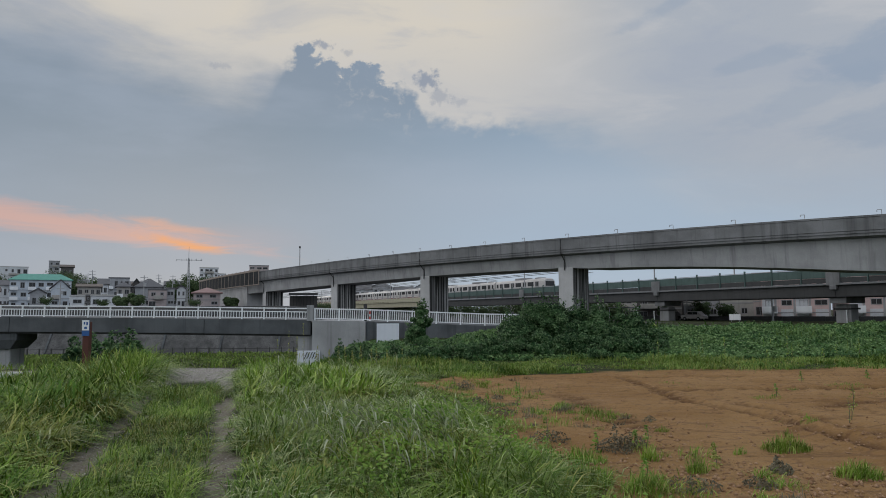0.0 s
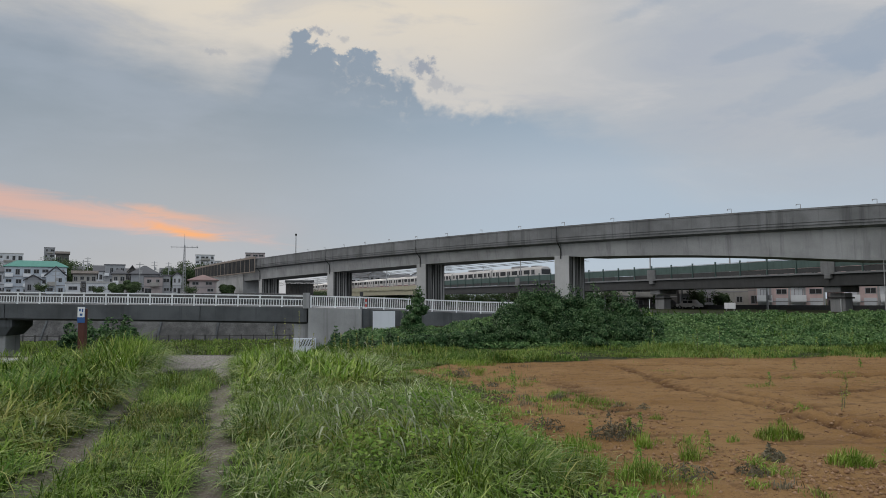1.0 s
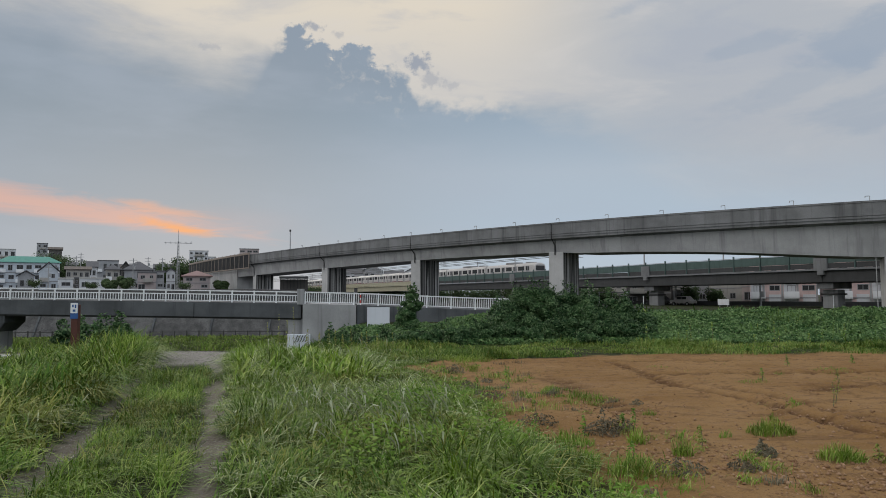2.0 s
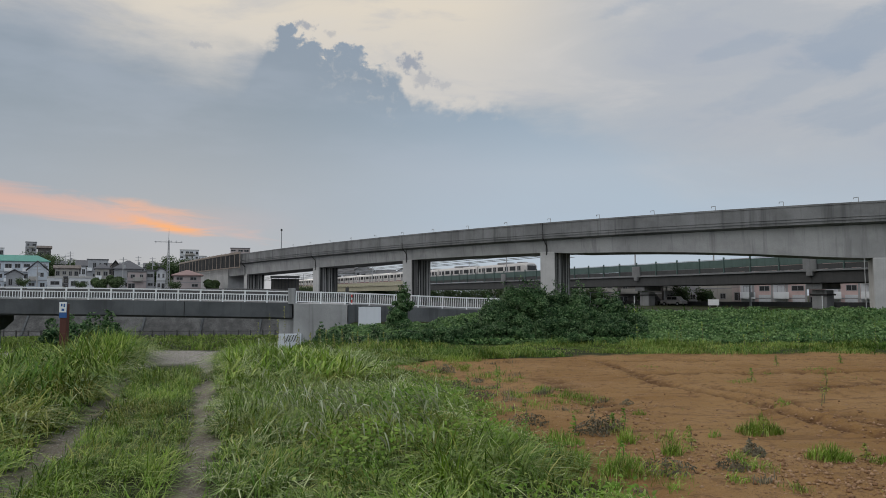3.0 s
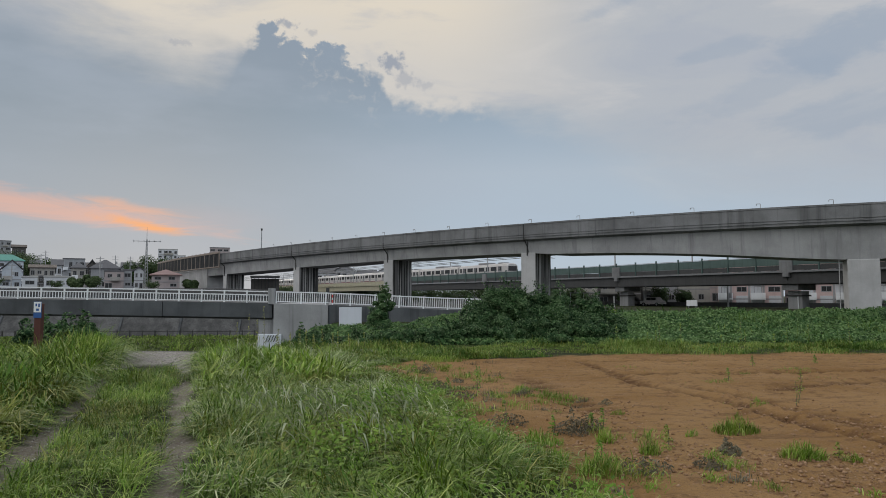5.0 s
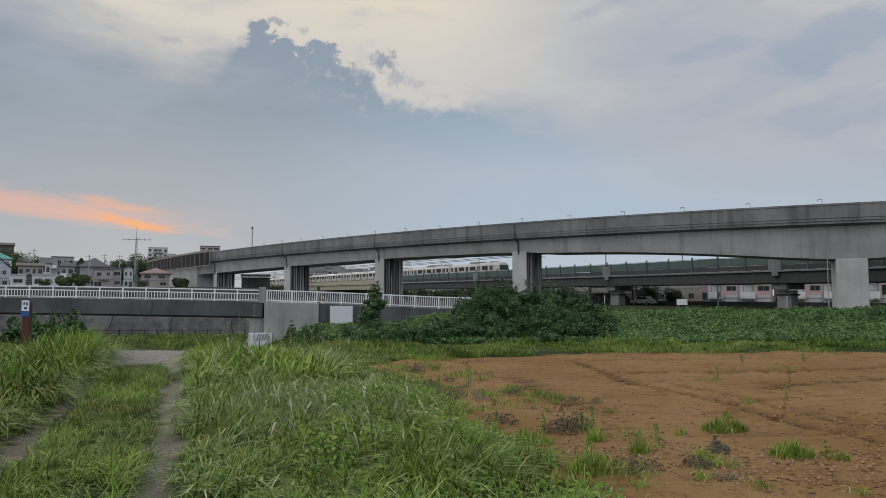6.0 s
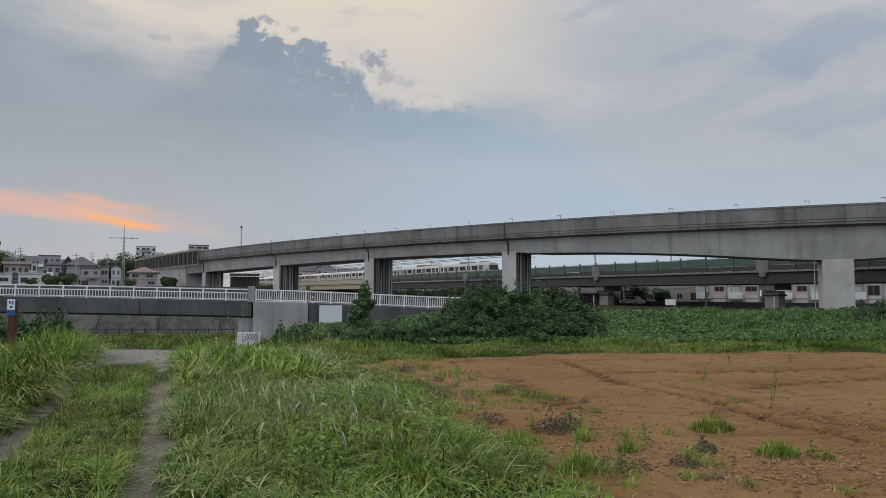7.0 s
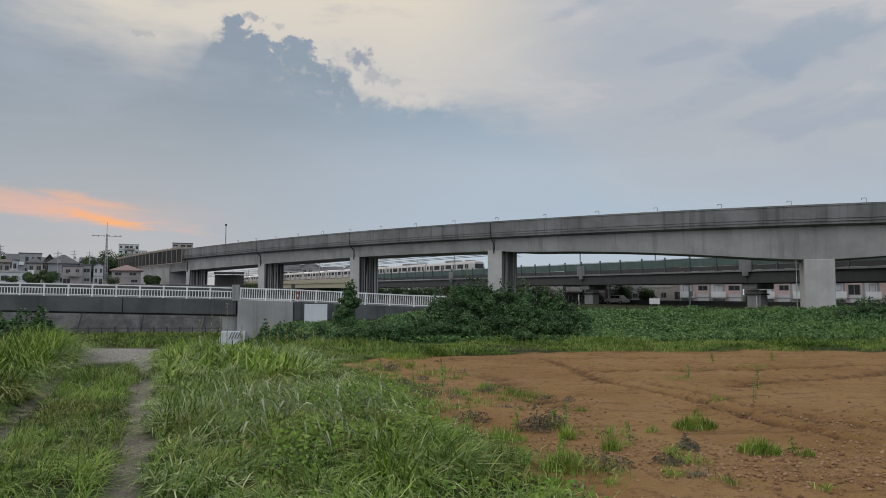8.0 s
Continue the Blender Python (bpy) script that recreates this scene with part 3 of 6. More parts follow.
for i in range(16):
    rod(ladder, (-0.2, 0, 0.1 + i * 0.3), (0.2, 0, 0.1 + i * 0.3), 0.018)
ob = part("ladder", ladder, M_STEEL, road_viaduct, "galvanised steel ladder on the pier")
ob.matrix_world = pose(p.x, p.y, 0, 0, 0, 60)

# brown fence on the far end of the viaduct
fence = holder("parapet_fence", "brown steel fence with dark bars along the far viaduct parapet", "fence", kind="structure")
prev = None
for i in range(18):
    x = -62.5 + i * 1.6
    p, t, nrm = viaduct_at(x, -0.45)
    part("post", rods(((p.x, p.y, 7.0), (p.x, p.y, 10.2), 0.11)), M_BROWNRAIL, fence)
    if prev is not None:
        rail = boxes((0, (p - prev).length, -0.15, 0.15, 9.7, 10.1), bevel=0.05)
        ob = part("top_rail", rail, M_BROWNRAIL, fence)
        ob.matrix_world = pose(prev.x, prev.y, 0, 0, 0, math.degrees(math.atan2(p.y - prev.y, p.x - prev.x)))
        bar_panel = bmesh.new()
        for k in range(6):
            q = prev.lerp(p, (k + 0.5) / 6)
            rod(bar_panel, (q.x, q.y, 7.2), (q.x, q.y, 9.75), 0.085, sides=4)
        part("bar_panel", bar_panel, M_DARKGIRDER, fence)
        part("bottom_rail", rods(((prev.x, prev.y, 7.15), (p.x, p.y, 7.15), 0.12)), M_BROWNRAIL, fence)
    prev = p

# lamp pole standing on the viaduct
p, t, nrm = viaduct_at(-25.2, 0.4)
lamp = holder("lamp_pole", "slim grey pole on the viaduct parapet", "pole", (p.x, p.y, DECK_TOP))
part("pole", rods(((0, 0, -0.3), (0, 0, 3.2), 0.10, 0.07)), M_STEEL, lamp)
part("head", boxes((-0.14, 0.14, -0.14, 0.14, 3.15, 3.5), bevel=0.03), M_DARK, lamp)

# ---- railway viaduct behind ----
RX, RY = 0.434, -0.901  # along the line, towards the near end


def rail_at(s, out=0.0):
    """Point s metres along the line's near edge, moved out metres away from the path."""
    return Vector((45.9 + RX * (s - 81) - RY * out, 81.5 + RY * (s - 81) + RX * out))


def lane_at(s, out=0.0):
    """Point s metres along the lane behind the railway, moved out metres away from the path."""
    away = 1.0 + 0.2 * min(1.0, max(0.0, (48 - s) / 40))
    return Vector((0.592 * s + 0.806 * out, 148.5 - 0.806 * s + 0.592 * out)) * away


LANE_TURN = -53.7


RAIL_TURN = math.degrees(math.atan2(RY, RX))
railway = holder("railway_viaduct", "railway viaduct with dark girders and green screens on concrete piers", "railway viaduct", kind="structure")


def rail_part(name, bm, mat, s, label=""):
    ob = part(name, bm, mat, railway, label)
    p = rail_at(s)
    ob.matrix_world = pose(p.x, p.y, 0, 0, 0, RAIL_TURN)
    return ob


def rail_span(s, length, cream=False):
    """One span: bottom girder, ledge, screen panels with posts, top rail. Local x runs along the line; +y is away."""
    body = M_CREAM if cream else M_DARKGIRDER
    rail_part("main_girder", boxes((0.02, length - 0.02, 0.35, 0.85, 3.05, 4.45), bevel=0.03), body, s)
    rail_part("far_girder", boxes((0.02, length - 0.02, 8.1, 8.6, 3.05, 4.45), bevel=0.03), body, s)
    rail_part("ledge", boxes((0, length, 0.0, 0.9, 4.45, 4.66)), M_CREAM if cream else M_LEDGE, s)
    rail_part("deck", boxes((0, length, 0.85, 8.1, 3.3, 3.7)), M_VIADUCT, s)
    if cream:
        rail_part("side_wall", boxes((0, length, 0.1, 0.3, 4.72, 5.6)), M_CREAM, s)
    else:
        count = max(1, round(length / 4.0))
        step = length / count
        for i in range(count):
            rail_part("screen_panel", boxes((i * step + 0.06, i * step + step - 0.06, 0.14, 0.22, 5.32, 6.36), bevel=0.015), M_GREENWALL, s)
            rail_part("kick_panel", boxes((i * step + 0.06, i * step + step - 0.06, 0.18, 0.3, 4.70, 5.28)), M_DARKGIRDER, s)
            rail_part("screen_post", boxes((i * step - 0.06, i * step + 0.06, 0.02, 0.26, 4.6, 6.72)), M_GREENWALL, s)
    rail_part("top_rail", boxes((0, length, 0.08, 0.26, 6.40, 6.47) if not cream else (0, length, 0.1, 0.2, 6.18, 6.27)), M_STEEL, s)


def rail_pier(s, w=1.9):
    rail_part("pier", boxes((-w / 2, w / 2, 1.6, 3.0, -0.8, 2.2), bevel=0.08), M_RAILPIER, s)
    rail_part("pier_cap", boxes((-w / 2 - 0.1, w / 2 + 0.1, 0.7, 4.2, 2.3, 3.0), bevel=0.08), M_VIADUCT, s)
    rail_part("pier_ledge", boxes((-w / 2 - 0.15, w / 2 + 0.15, 1.45, 3.2, 1.55, 1.75), bevel=0.03), M_DARK, s)
    rail_part("bearing_box", boxes((-0.85, 0.85, -0.06, 0.3, 4.4, 6.1), bevel=0.04), M_VIADUCT, s)
    rail_part("corbel", boxes((-0.4, 0.4, -0.1, 0.35, 3.9, 4.42), bevel=0.05), M_VIADUCT, s)


JOINTS = [-190, -150, -112, -75, -38, 12.6, 51.6, 81.0, 106.0, 131.0]
for a, b in zip(JOINTS, JOINTS[1:]):
    rail_span(a, b - a, b <= -38)
for s in JOINTS[4:-1]:
    rail_pier(s)


def mast(s, out, tall):
    """Overhead-line mast with a bracket arm."""
    p = rail_at(s, out)
    ob = holder("line_mast", "grey overhead-line mast on the railway viaduct", "mast", (p.x, p.y, 4.9), RAIL_TURN, "railway masts")
    part("pole", rods(((0, 0, 0), (0, 0, tall), 0.13, 0.10)), M_STEEL, ob)
    part("arm", rods(((0, 0, tall - 0.8), (0, 3.2, tall - 0.8), 0.05), ((0, 0, tall - 0.1), (0, 2.6, tall - 0.75), 0.04)), M_STEEL, ob)


for k in range(-5, 4):
    mast(12.6 + 38 * k, 0.8, 5.6)
    mast(12.6 + 38 * k + 9, 8.2, 5.2)
wires = holder("overhead_wires", "thin dark overhead wires above the railway", "wires", kind="structure")
for out, z in ((3.0, 9.4), (3.0, 10.2), (6.0, 9.4), (6.0, 10.2), (0.8, 10.5)):
    a, b = rail_at(-230, out), rail_at(130, out)
    part("wire", rods(((a.x, a.y, z), (b.x, b.y, z), 0.06), sides=5), M_DARK, wires)

# ---- train ----
M_TRAIN = painted("brushed_train_body", (0.56, 0.54, 0.53, 1), 0.25, 0.4, 0.5)
M_TRAINROOF = painted("train_roof_grey", (0.30, 0.30, 0.31, 1), 0.3)
M_TRAINBAND = painted("dark_red_stripe", (0.20, 0.06, 0.07, 1), 0.2)


def train_car(head):
    """A commuter car 19.5 m long; local x along the line, origin at rail level in the middle of its near end."""
    car = holder("train_car", "silver commuter train car with dark windows on the viaduct", "train", group="train cars")
    wide = 1.4
    prof = [(-wide, 1.0), (-wide, 3.05), (-wide + 0.18, 3.42), (-wide + 0.6, 3.62), (wide - 0.6, 3.62), (wide - 0.18, 3.42), (wide, 3.05), (wide, 1.0)]
    part("body", loft([[(x, y, z) for y, z in prof] for x in (-19.5, -0.6 if head else -0.05)] + ([[(-0.0, y * 0.9, 1.0 + (z - 1.0) * 0.9) for y, z in prof]] if head else [])), M_TRAIN, car)
    part("underframe", boxes((-19.2, -0.4, -1.25, 1.25, 0.35, 1.0), bevel=0.05), M_DARK, car)
    part("stripe", boxes((-19.45, -0.7, -1.412, -1.39, 1.05, 1.25)), M_TRAINBAND, car)
    for i in range(4):
        x = -17.0 + i * 4.8
        d = part("door", boxes((x - 0.68, x + 0.68, -1.418, -1.38, 1.08, 3.02), bevel=0.02), M_TRAINROOF, car)
        part("door_window", boxes((x - 0.52, x - 0.08, -1.428, -1.40, 2.1, 2.92), (x + 0.08, x + 0.52, -1.428, -1.40, 2.1, 2.92)), M_PANE, d)
        if i < 3:
            part("window", boxes((x + 1.25, x + 3.5, -1.415, -1.36, 2.1, 2.95), bevel=0.02), M_PANE, car)
    part("window", boxes((-19.0, -18.3, -1.415, -1.36, 2.1, 2.95)), M_PANE, car)
    if not head:
        part("window", boxes((-1.35, -0.6, -1.415, -1.36, 2.1, 2.95)), M_PANE, car)
    else:
        part("windscreen", boxes((-0.10, 0.03, -1.05, 1.05, 2.0, 3.0), bevel=0.02), M_PANE, car)
    part("roof_unit", boxes((-11.8, -7.8, -0.95, 0.95, 3.6, 3.98), bevel=0.08), M_TRAINROOF, car)
    part("roof_unit", boxes((-4.2, -2.4, -0.8, 0.8, 3.6, 3.86), bevel=0.08), M_TRAINROOF, car)
    return car


head_s = 16.8
lead, follow = train_car(True), train_car(False)
for i in range(10):
    p = rail_at(head_s - 20.0 * i, 4.2)
    m = pose(p.x, p.y, 4.75, 0, 0, RAIL_TURN)
    if i == 0:
        lead.matrix_world = m
    elif i == 1:
        follow.matrix_world = m
    else:
        copy_thing(follow, m)

# ---- road bridge over the river ----
bridge = holder("road_bridge", "low grey concrete road bridge with stained edge beam", "bridge", kind="structure")


def deck_z(x):
    """Road level along the bridge and the approach."""
    return float(np.interp(x, [-90, -38.3, -24.8, -12.4, -6.8, 3.7, 14, 40], [1.7, 1.45, 1.25, 1.02, 0.88, 0.42, 0.2, 0.1]))


def beam(x0, x1, n_steps, y0, y1, up, down):
    rings = []
    for i in range(n_steps + 1):
        x = x0 + (x1 - x0) * i / n_steps
        z = deck_z(x)
        rings.append([(x, y0, z + up), (x, y1, z + up), (x, y1, z + down), (x, y0, z + down)])
    return loft(rings)


for a, b in ((-90, -64), (-64, -37.4), (-37.4, -30.6), (-30.6, -20.6), (-20.6, -11.4)):
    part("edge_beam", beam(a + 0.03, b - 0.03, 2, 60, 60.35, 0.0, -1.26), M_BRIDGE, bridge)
    # near-black main beam dips below the edge beam as a painted shadow line
    part("main_beam", beam(a + 0.03, b - 0.03, 2, 60.3, 67.5, -0.25, -1.42), M_DARK, bridge)
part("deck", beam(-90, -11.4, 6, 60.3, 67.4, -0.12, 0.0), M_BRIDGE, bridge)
for x in (-38.6, -63.6):
    bm = bmesh.new()
    box(bm, x - 0.9, x + 0.9, 60.8, 63, -4.2, -0.9, 0.15)
    part("pier", bm, M_ABUT, bridge)
    part("pier_cap", loft([[(x - 1.0, 60.6, -1.35), (x + 1.0, 60.6, -1.35), (x + 1.0, 63.2, -1.35), (x - 1.0, 63.2, -1.35)], [(x - 1.7, 60.3, -0.55), (x + 1.7, 60.3, -0.55), (x + 1.7, 63.4, -0.55), (x - 1.7, 63.4, -0.55)], [(x - 1.7, 60.3, 0.0), (x + 1.7, 60.3, 0.0), (x + 1.7, 63.4, 0.0), (x - 1.7, 63.4, 0.0)]]), M_BRIDGE, bridge)

abutment = holder("abutment", "grey concrete bridge abutment and retaining wall with water stains", "abutment", kind="structure")
part("bearing_shelf", boxes((-12.6, -10.9, 60.3, 67.4, -4.2, -0.35), bevel=0.06), M_ABUT, abutment)
part("wing_wall", loft([[(x, 59.6, -4.2), (x, 59.6, deck_z(x) - 0.02), (x, 67.5, deck_z(x) - 0.02), (x, 67.5, -4.2)] for x in (-11.2, -9.0, -6.65)]), M_ABUT, abutment)
for a, b in ((-6.6, -1.5), (-1.46, 3.6), (3.64, 9.0), (9.04, 16.0), (16.04, 26)):
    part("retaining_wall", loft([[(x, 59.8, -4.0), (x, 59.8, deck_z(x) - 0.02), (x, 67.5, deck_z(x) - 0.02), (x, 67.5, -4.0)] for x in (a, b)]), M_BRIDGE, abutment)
part("end_post", boxes((-11.75, -11.2, 59.9, 60.4, 0.9, 2.25), bevel=0.04), M_ABUT, abutment)
part("nosing", boxes((-12.45, -10.5, 59.3, 59.58, -4.0, -1.6), bevel=0.05), M_PANEL, abutment, "pale painted block with dark scrawl")
scrawl = bmesh.new()
for i in range(9):
    a = -12.4 + i * 0.11
    rod(scrawl, (a + 0.6, 59.28, -2.25 + 0.25 * (i % 2)), (a + 0.76, 59.28, -1.7 - 0.3 * ((i + 1) % 2)), 0.035)
part("scrawl", scrawl, M_DARK, abutment, "dark unreadable paint strokes")

# white railings
rail_first = {}


def railing_panel(x, length, balusters, tall, fine):
    """One white railing panel between two posts on the road's edge."""
    z0, z1 = deck_z(x), deck_z(x + length)
    tilt = math.degrees(math.atan2(z1 - z0, length))
    key = (length, fine)
    if key in rail_first:
        return copy_thing(rail_first[key], pose(x, 60.15, z0, 0, -tilt, 0))
    ob = holder("railing_panel", "white painted steel railing panel on the road edge", "railing", group="road railings")
    part("post", boxes((-0.06, 0.06, -0.05, 0.05, -0.05, tall + 0.02), bevel=0.012), M_WHITE, ob)
    part("top_rail", boxes((0.06, length - 0.06, -0.05, 0.05, tall - 0.10, tall), bevel=0.012), M_WHITE, ob)
    part("bottom_rail", boxes((0.06, length - 0.06, -0.03, 0.03, 0.10, 0.17)), M_WHITE, ob)
    if not fine:
        part("middle_rail", boxes((0.06, length - 0.06, -0.035, 0.035, tall * 0.62, tall * 0.62 + 0.09)), M_WHITE, ob)
        top = tall * 0.62
    else:
        top = tall - 0.1
    bar = None
    for i in range(balusters):
        bx = length * (i + 1) / (balusters + 1)
        if bar is None:
            bar = part("baluster", boxes((-0.025, 0.025, -0.02, 0.02, 0.17, top)), M_WHITE, ob)
            bar.location.x = bx
        else:
            o = new("baluster", bar.data)
            o.parent = ob
            o.location.x = bx
    ob.matrix_world = pose(x, 60.15, z0, 0, -tilt, 0)
    rail_first[key] = ob
    return ob


x = -44.0
while x < -13.5:
    railing_panel(x, 1.9, 7, 1.02, False)
    x += 1.9
x = -11.1
while x < 9:
    railing_panel(x, 2.1, 10, 1.02, True)
    x += 2.1
# red and white marker on the railing
marker = holder("road_marker", "red and white striped road marker post beside the railing", "marker", (-6.3, 59.95, deck_z(-6.3)))
part("post", rods(((0, 0, 0), (0, 0, 0.95), 0.05), sides=10), M_WHITE, marker)
part("band", rods(((0, 0, 0.15), (0, 0, 0.4), 0.057), ((0, 0, 0.6), (0, 0, 0.85), 0.057), sides=10), M_REDPAINT, marker, "red reflective bands")
dark_post = holder("short_post", "short dark post beside the white railing", "post", (-6.75, 60.4, deck_z(-6.75)))
part("post", boxes((-0.14, 0.14, -0.1, 0.1, 0, 1.45), bevel=0.02), M_DARK, dark_post)

board = holder("sheet_panel", "plain pale blue-white sheet panel against the retaining wall", "panel", (-4.6, 58.0, -1.16))
part("sheet", boxes((-0.93, 0.93, -0.03, 0.03, 0, 1.84), bevel=0.01), M_PANEL, board)
part("foot", boxes((-0.85, -0.75, -0.02, 0.5, -2.5, 0.3)), M_STEEL, board)
part("foot", boxes((0.75, 0.85, -0.02, 0.5, -2.5, 0.3)), M_STEEL, board)

# ---- stone revetment on the far bank ----
M_STONE = stonework("revetment_stone", 0.16, 0.08)
revet = holder("revetment", "dark grey sloping stone revetment of the river bank", "revetment", kind="structure")
part("face", loft([[(x, 88.6, -3.6), (x, 91.6, 1.4), (x, 92.4, 1.4), (x, 92.4, -3.6)] for x in (-220, -120, -60, -20, -6)]), M_STONE, revet)
part("coping", boxes((-220, -6, 91.5, 92.5, 1.4, 1.75)), M_BRIDGE, revet)
for i in range(14):
    x = -110 + i * 7.4
    part("joint_rib", loft([[(x, 88.4, -3.6), (x, 91.5, 1.42), (x, 91.7, 1.42), (x, 88.7, -3.6)], [(x + 0.25, 88.4, -3.6), (x + 0.25, 91.5, 1.42), (x + 0.25, 91.7, 1.42), (x + 0.25, 88.7, -3.6)]]), M_BRIDGE, revet)
fence2 = holder("bank_fence", "row of low posts with a rail at the foot of the revetment", "fence", kind="structure")
for i in range(40):
    x = -68 + i * 1.5
    part("post", boxes((x - 0.06, x + 0.06, 86.4, 86.52, -3.5, -2.55)), M_DARK, fence2)
part("bank_rail", rods(((-68, 86.46, -2.7), (-9, 86.46, -2.7), 0.04)), M_DARK, fence2)

# ---- marker post beside the path ----
post = holder("marker_post", "red-brown square post with blue and white notice", "post", (-9.7, 19.0, 0))
part("post", boxes((-0.085, 0.085, -0.085, 0.085, -0.2, 1.40), bevel=0.012), M_WOOD, post)
plate = part("notice", boxes((-0.10, 0.10, -0.105, -0.08, 1.02, 1.45), bevel=0.006), M_BLUE, post, "blue notice with a white upper part")
part("notice_face", boxes((-0.095, 0.095, -0.111, -0.104, 1.17, 1.445)), M_WHITE, plate)
part("pictogram", boxes((-0.05, -0.01, -0.116, -0.11, 1.33, 1.40), (0.02, 0.06, -0.116, -0.11, 1.31, 1.40), (-0.03, 0.04, -0.116, -0.11, 1.21, 1.27)), M_BLUE, plate, "plain blue bars")

# ---- grass and other plants ----


def blades(name, x, y, tall, wide, bend, mat, label, category="grass", z=None, kind="stuff"):
    """Curved tapering grass blades, one small strip each, joined into one mesh."""
    k = len(x)
    z = height(x, y) - 0.02 if z is None else z
    a = rng.uniform(0, 2 * np.pi, k) + 1.6 * waves(x, y, 1.1, 91)
    a = np.where(rng.uniform(0, 1, k) < 0.45, 2.5 * waves(x, y, 2.2, 92) + rng.normal(0, 0.5, k), a)
    b = bend * rng.uniform(0.25, 1.7, k)
    dirx, diry = np.cos(a), np.sin(a)
    twist = a + np.pi / 2 + rng.uniform(-0.7, 0.7, k)
    px, py = np.cos(twist), np.sin(twist)
    verts = np.zeros((k, 7, 3))
    for row, (t, w) in enumerate(((0, 0.6), (0.42, 1.0), (0.78, 0.7), (1.0, 0.0))):
        out = tall * b * t ** 1.9 * 0.9
        up = tall * (t - 0.55 * np.minimum(b, 1.5) * t ** 2.8)
        cx, cy, cz = x + dirx * out, y + diry * out, z + up
        if row < 3:
            verts[:, row * 2] = np.stack((cx - px * wide * w / 2, cy - py * wide * w / 2, cz), -1)
            verts[:, row * 2 + 1] = np.stack((cx + px * wide * w / 2, cy + py * wide * w / 2, cz), -1)
        else:
            verts[:, 6] = np.stack((cx, cy, cz), -1)
    one = np.array([0, 1, 3, 2, 2, 3, 5, 4, 4, 5, 6])
    faces = (one[None, :] + 7 * np.arange(k)[:, None]).ravel()
    ob = raw_mesh(name, verts.reshape(-1, 3), faces, np.tile([4, 4, 3], k), mat)
    return tagged(ob, label, category, kind=kind)


def leaf_arrays(p, nrm, size, slim=0.6):
    """Folded four-cornered leaves at points p, facing about nrm."""
    k = len(p)
    nrm = nrm + rng.normal(0, 0.45, (k, 3))
    nrm /= np.linalg.norm(nrm, axis=1, keepdims=True)
    ax = np.cross(nrm, rng.normal(0, 1, (k, 3)))
    ax /= np.linalg.norm(ax, axis=1, keepdims=True)
    side = np.cross(nrm, ax)
    s = (size * rng.uniform(0.6, 1.35, k))[:, None]
    droop = nrm * s * 0.16
    verts = np.stack((p - ax * s * 0.5 - droop, p + side * s * slim * 0.5 - droop * 0.6, p + ax * s * 0.5 - droop * 1.5, p - side * s * slim * 0.5 - droop * 0.6, p + droop * 0.5), 1)
    one = np.array([0, 1, 4, 1, 2, 4, 2, 3, 4, 3, 0, 4])
    return verts.reshape(-1, 3), (one[None, :] + 5 * np.arange(k)[:, None]).ravel(), np.full(k * 4, 3)


def leaves(name, p, nrm, size, mat, slim=0.6):
    v, f, s = leaf_arrays(p, nrm, size, slim)
    return raw_mesh(name, v, f, s, mat)


def scatter(x0, x1, y0, y1, count):
    return rng.uniform(x0, x1, count), rng.uniform(y0, y1, count)


def keep(x, y, chance):
    m = rng.uniform(0, 1, len(x)) < chance
    return x[m], y[m]


# left bank of the path
x, y = scatter(-14, -2.5, 4.2, 19.2, 170000)
d = x - track_mid(y)
gone = np.clip(np.exp(-((x + 12.0) / 2.0) ** 2 - ((y - 17.0) / 2.3) ** 2) * 2.2, 0, 1)
x, y = keep(x, y, ease(-d + 0.12 * waves(x, y, 5, 93), 0.86, 1.05) * (x > -0.72 * y - 0.6) * (0.12 + 0.88 * ease(waves(x, y, 7.0, 41), -0.7, 0.5)) * (1 - gone))
d = x - track_mid(y)
crest = np.exp(-((d + 1.45) / 0.55) ** 2) * ease(y, 10.5, 14) * (1 - ease(y, 17, 18.5))
tall = (0.28 + 0.26 * ease(-d, 0.9, 1.7) + 0.56 * crest + 0.10 * waves(x, y, 1.7, 42) + 0.12 * waves(x, y, 6.5, 142)) * rng.uniform(0.4, 1.35, len(x))
tall = np.maximum(tall, 0.10)
kind = waves(x, y, 1.5, 94) + 0.6 * waves(x, y, 6, 95) + rng.normal(0, 0.35, len(x))
for m, mat, name, label in ((kind > -0.1, M_GRASS_LUSH, "tall_grass", "lush green tall grass leaning over the path's bank"), ((kind <= -0.1) & (kind > -0.8), M_GRASS_DEEP, "deep_grass", "deep green grass on the path's bank"), (kind <= -0.8, M_GRASS_DRY, "dry_grass", "yellowing grass on the path's bank")):
    blades(name, x[m], y[m], tall[m], rng.uniform(0.007, 0.024, m.sum()), 1.2, mat, label)

# the thickest growth, at the corner where the path meets the gravel
x, y = scatter(-8.6, -5.0, 11.5, 17.6, 24000)
d = x - track_mid(y)
x, y = keep(x, y, np.exp(-((d + 1.5) / 0.5) ** 4) * ease(y + 0.5 * waves(x, y, 3, 109), 12.2, 13.6) * (1 - ease(y, 16.6, 17.5)))
kind = waves(x, y, 3.0, 110) + rng.normal(0, 0.5, len(x))
tall = (0.78 + 0.12 * waves(x, y, 2.4, 111)) * rng.uniform(0.55, 1.2, len(x))
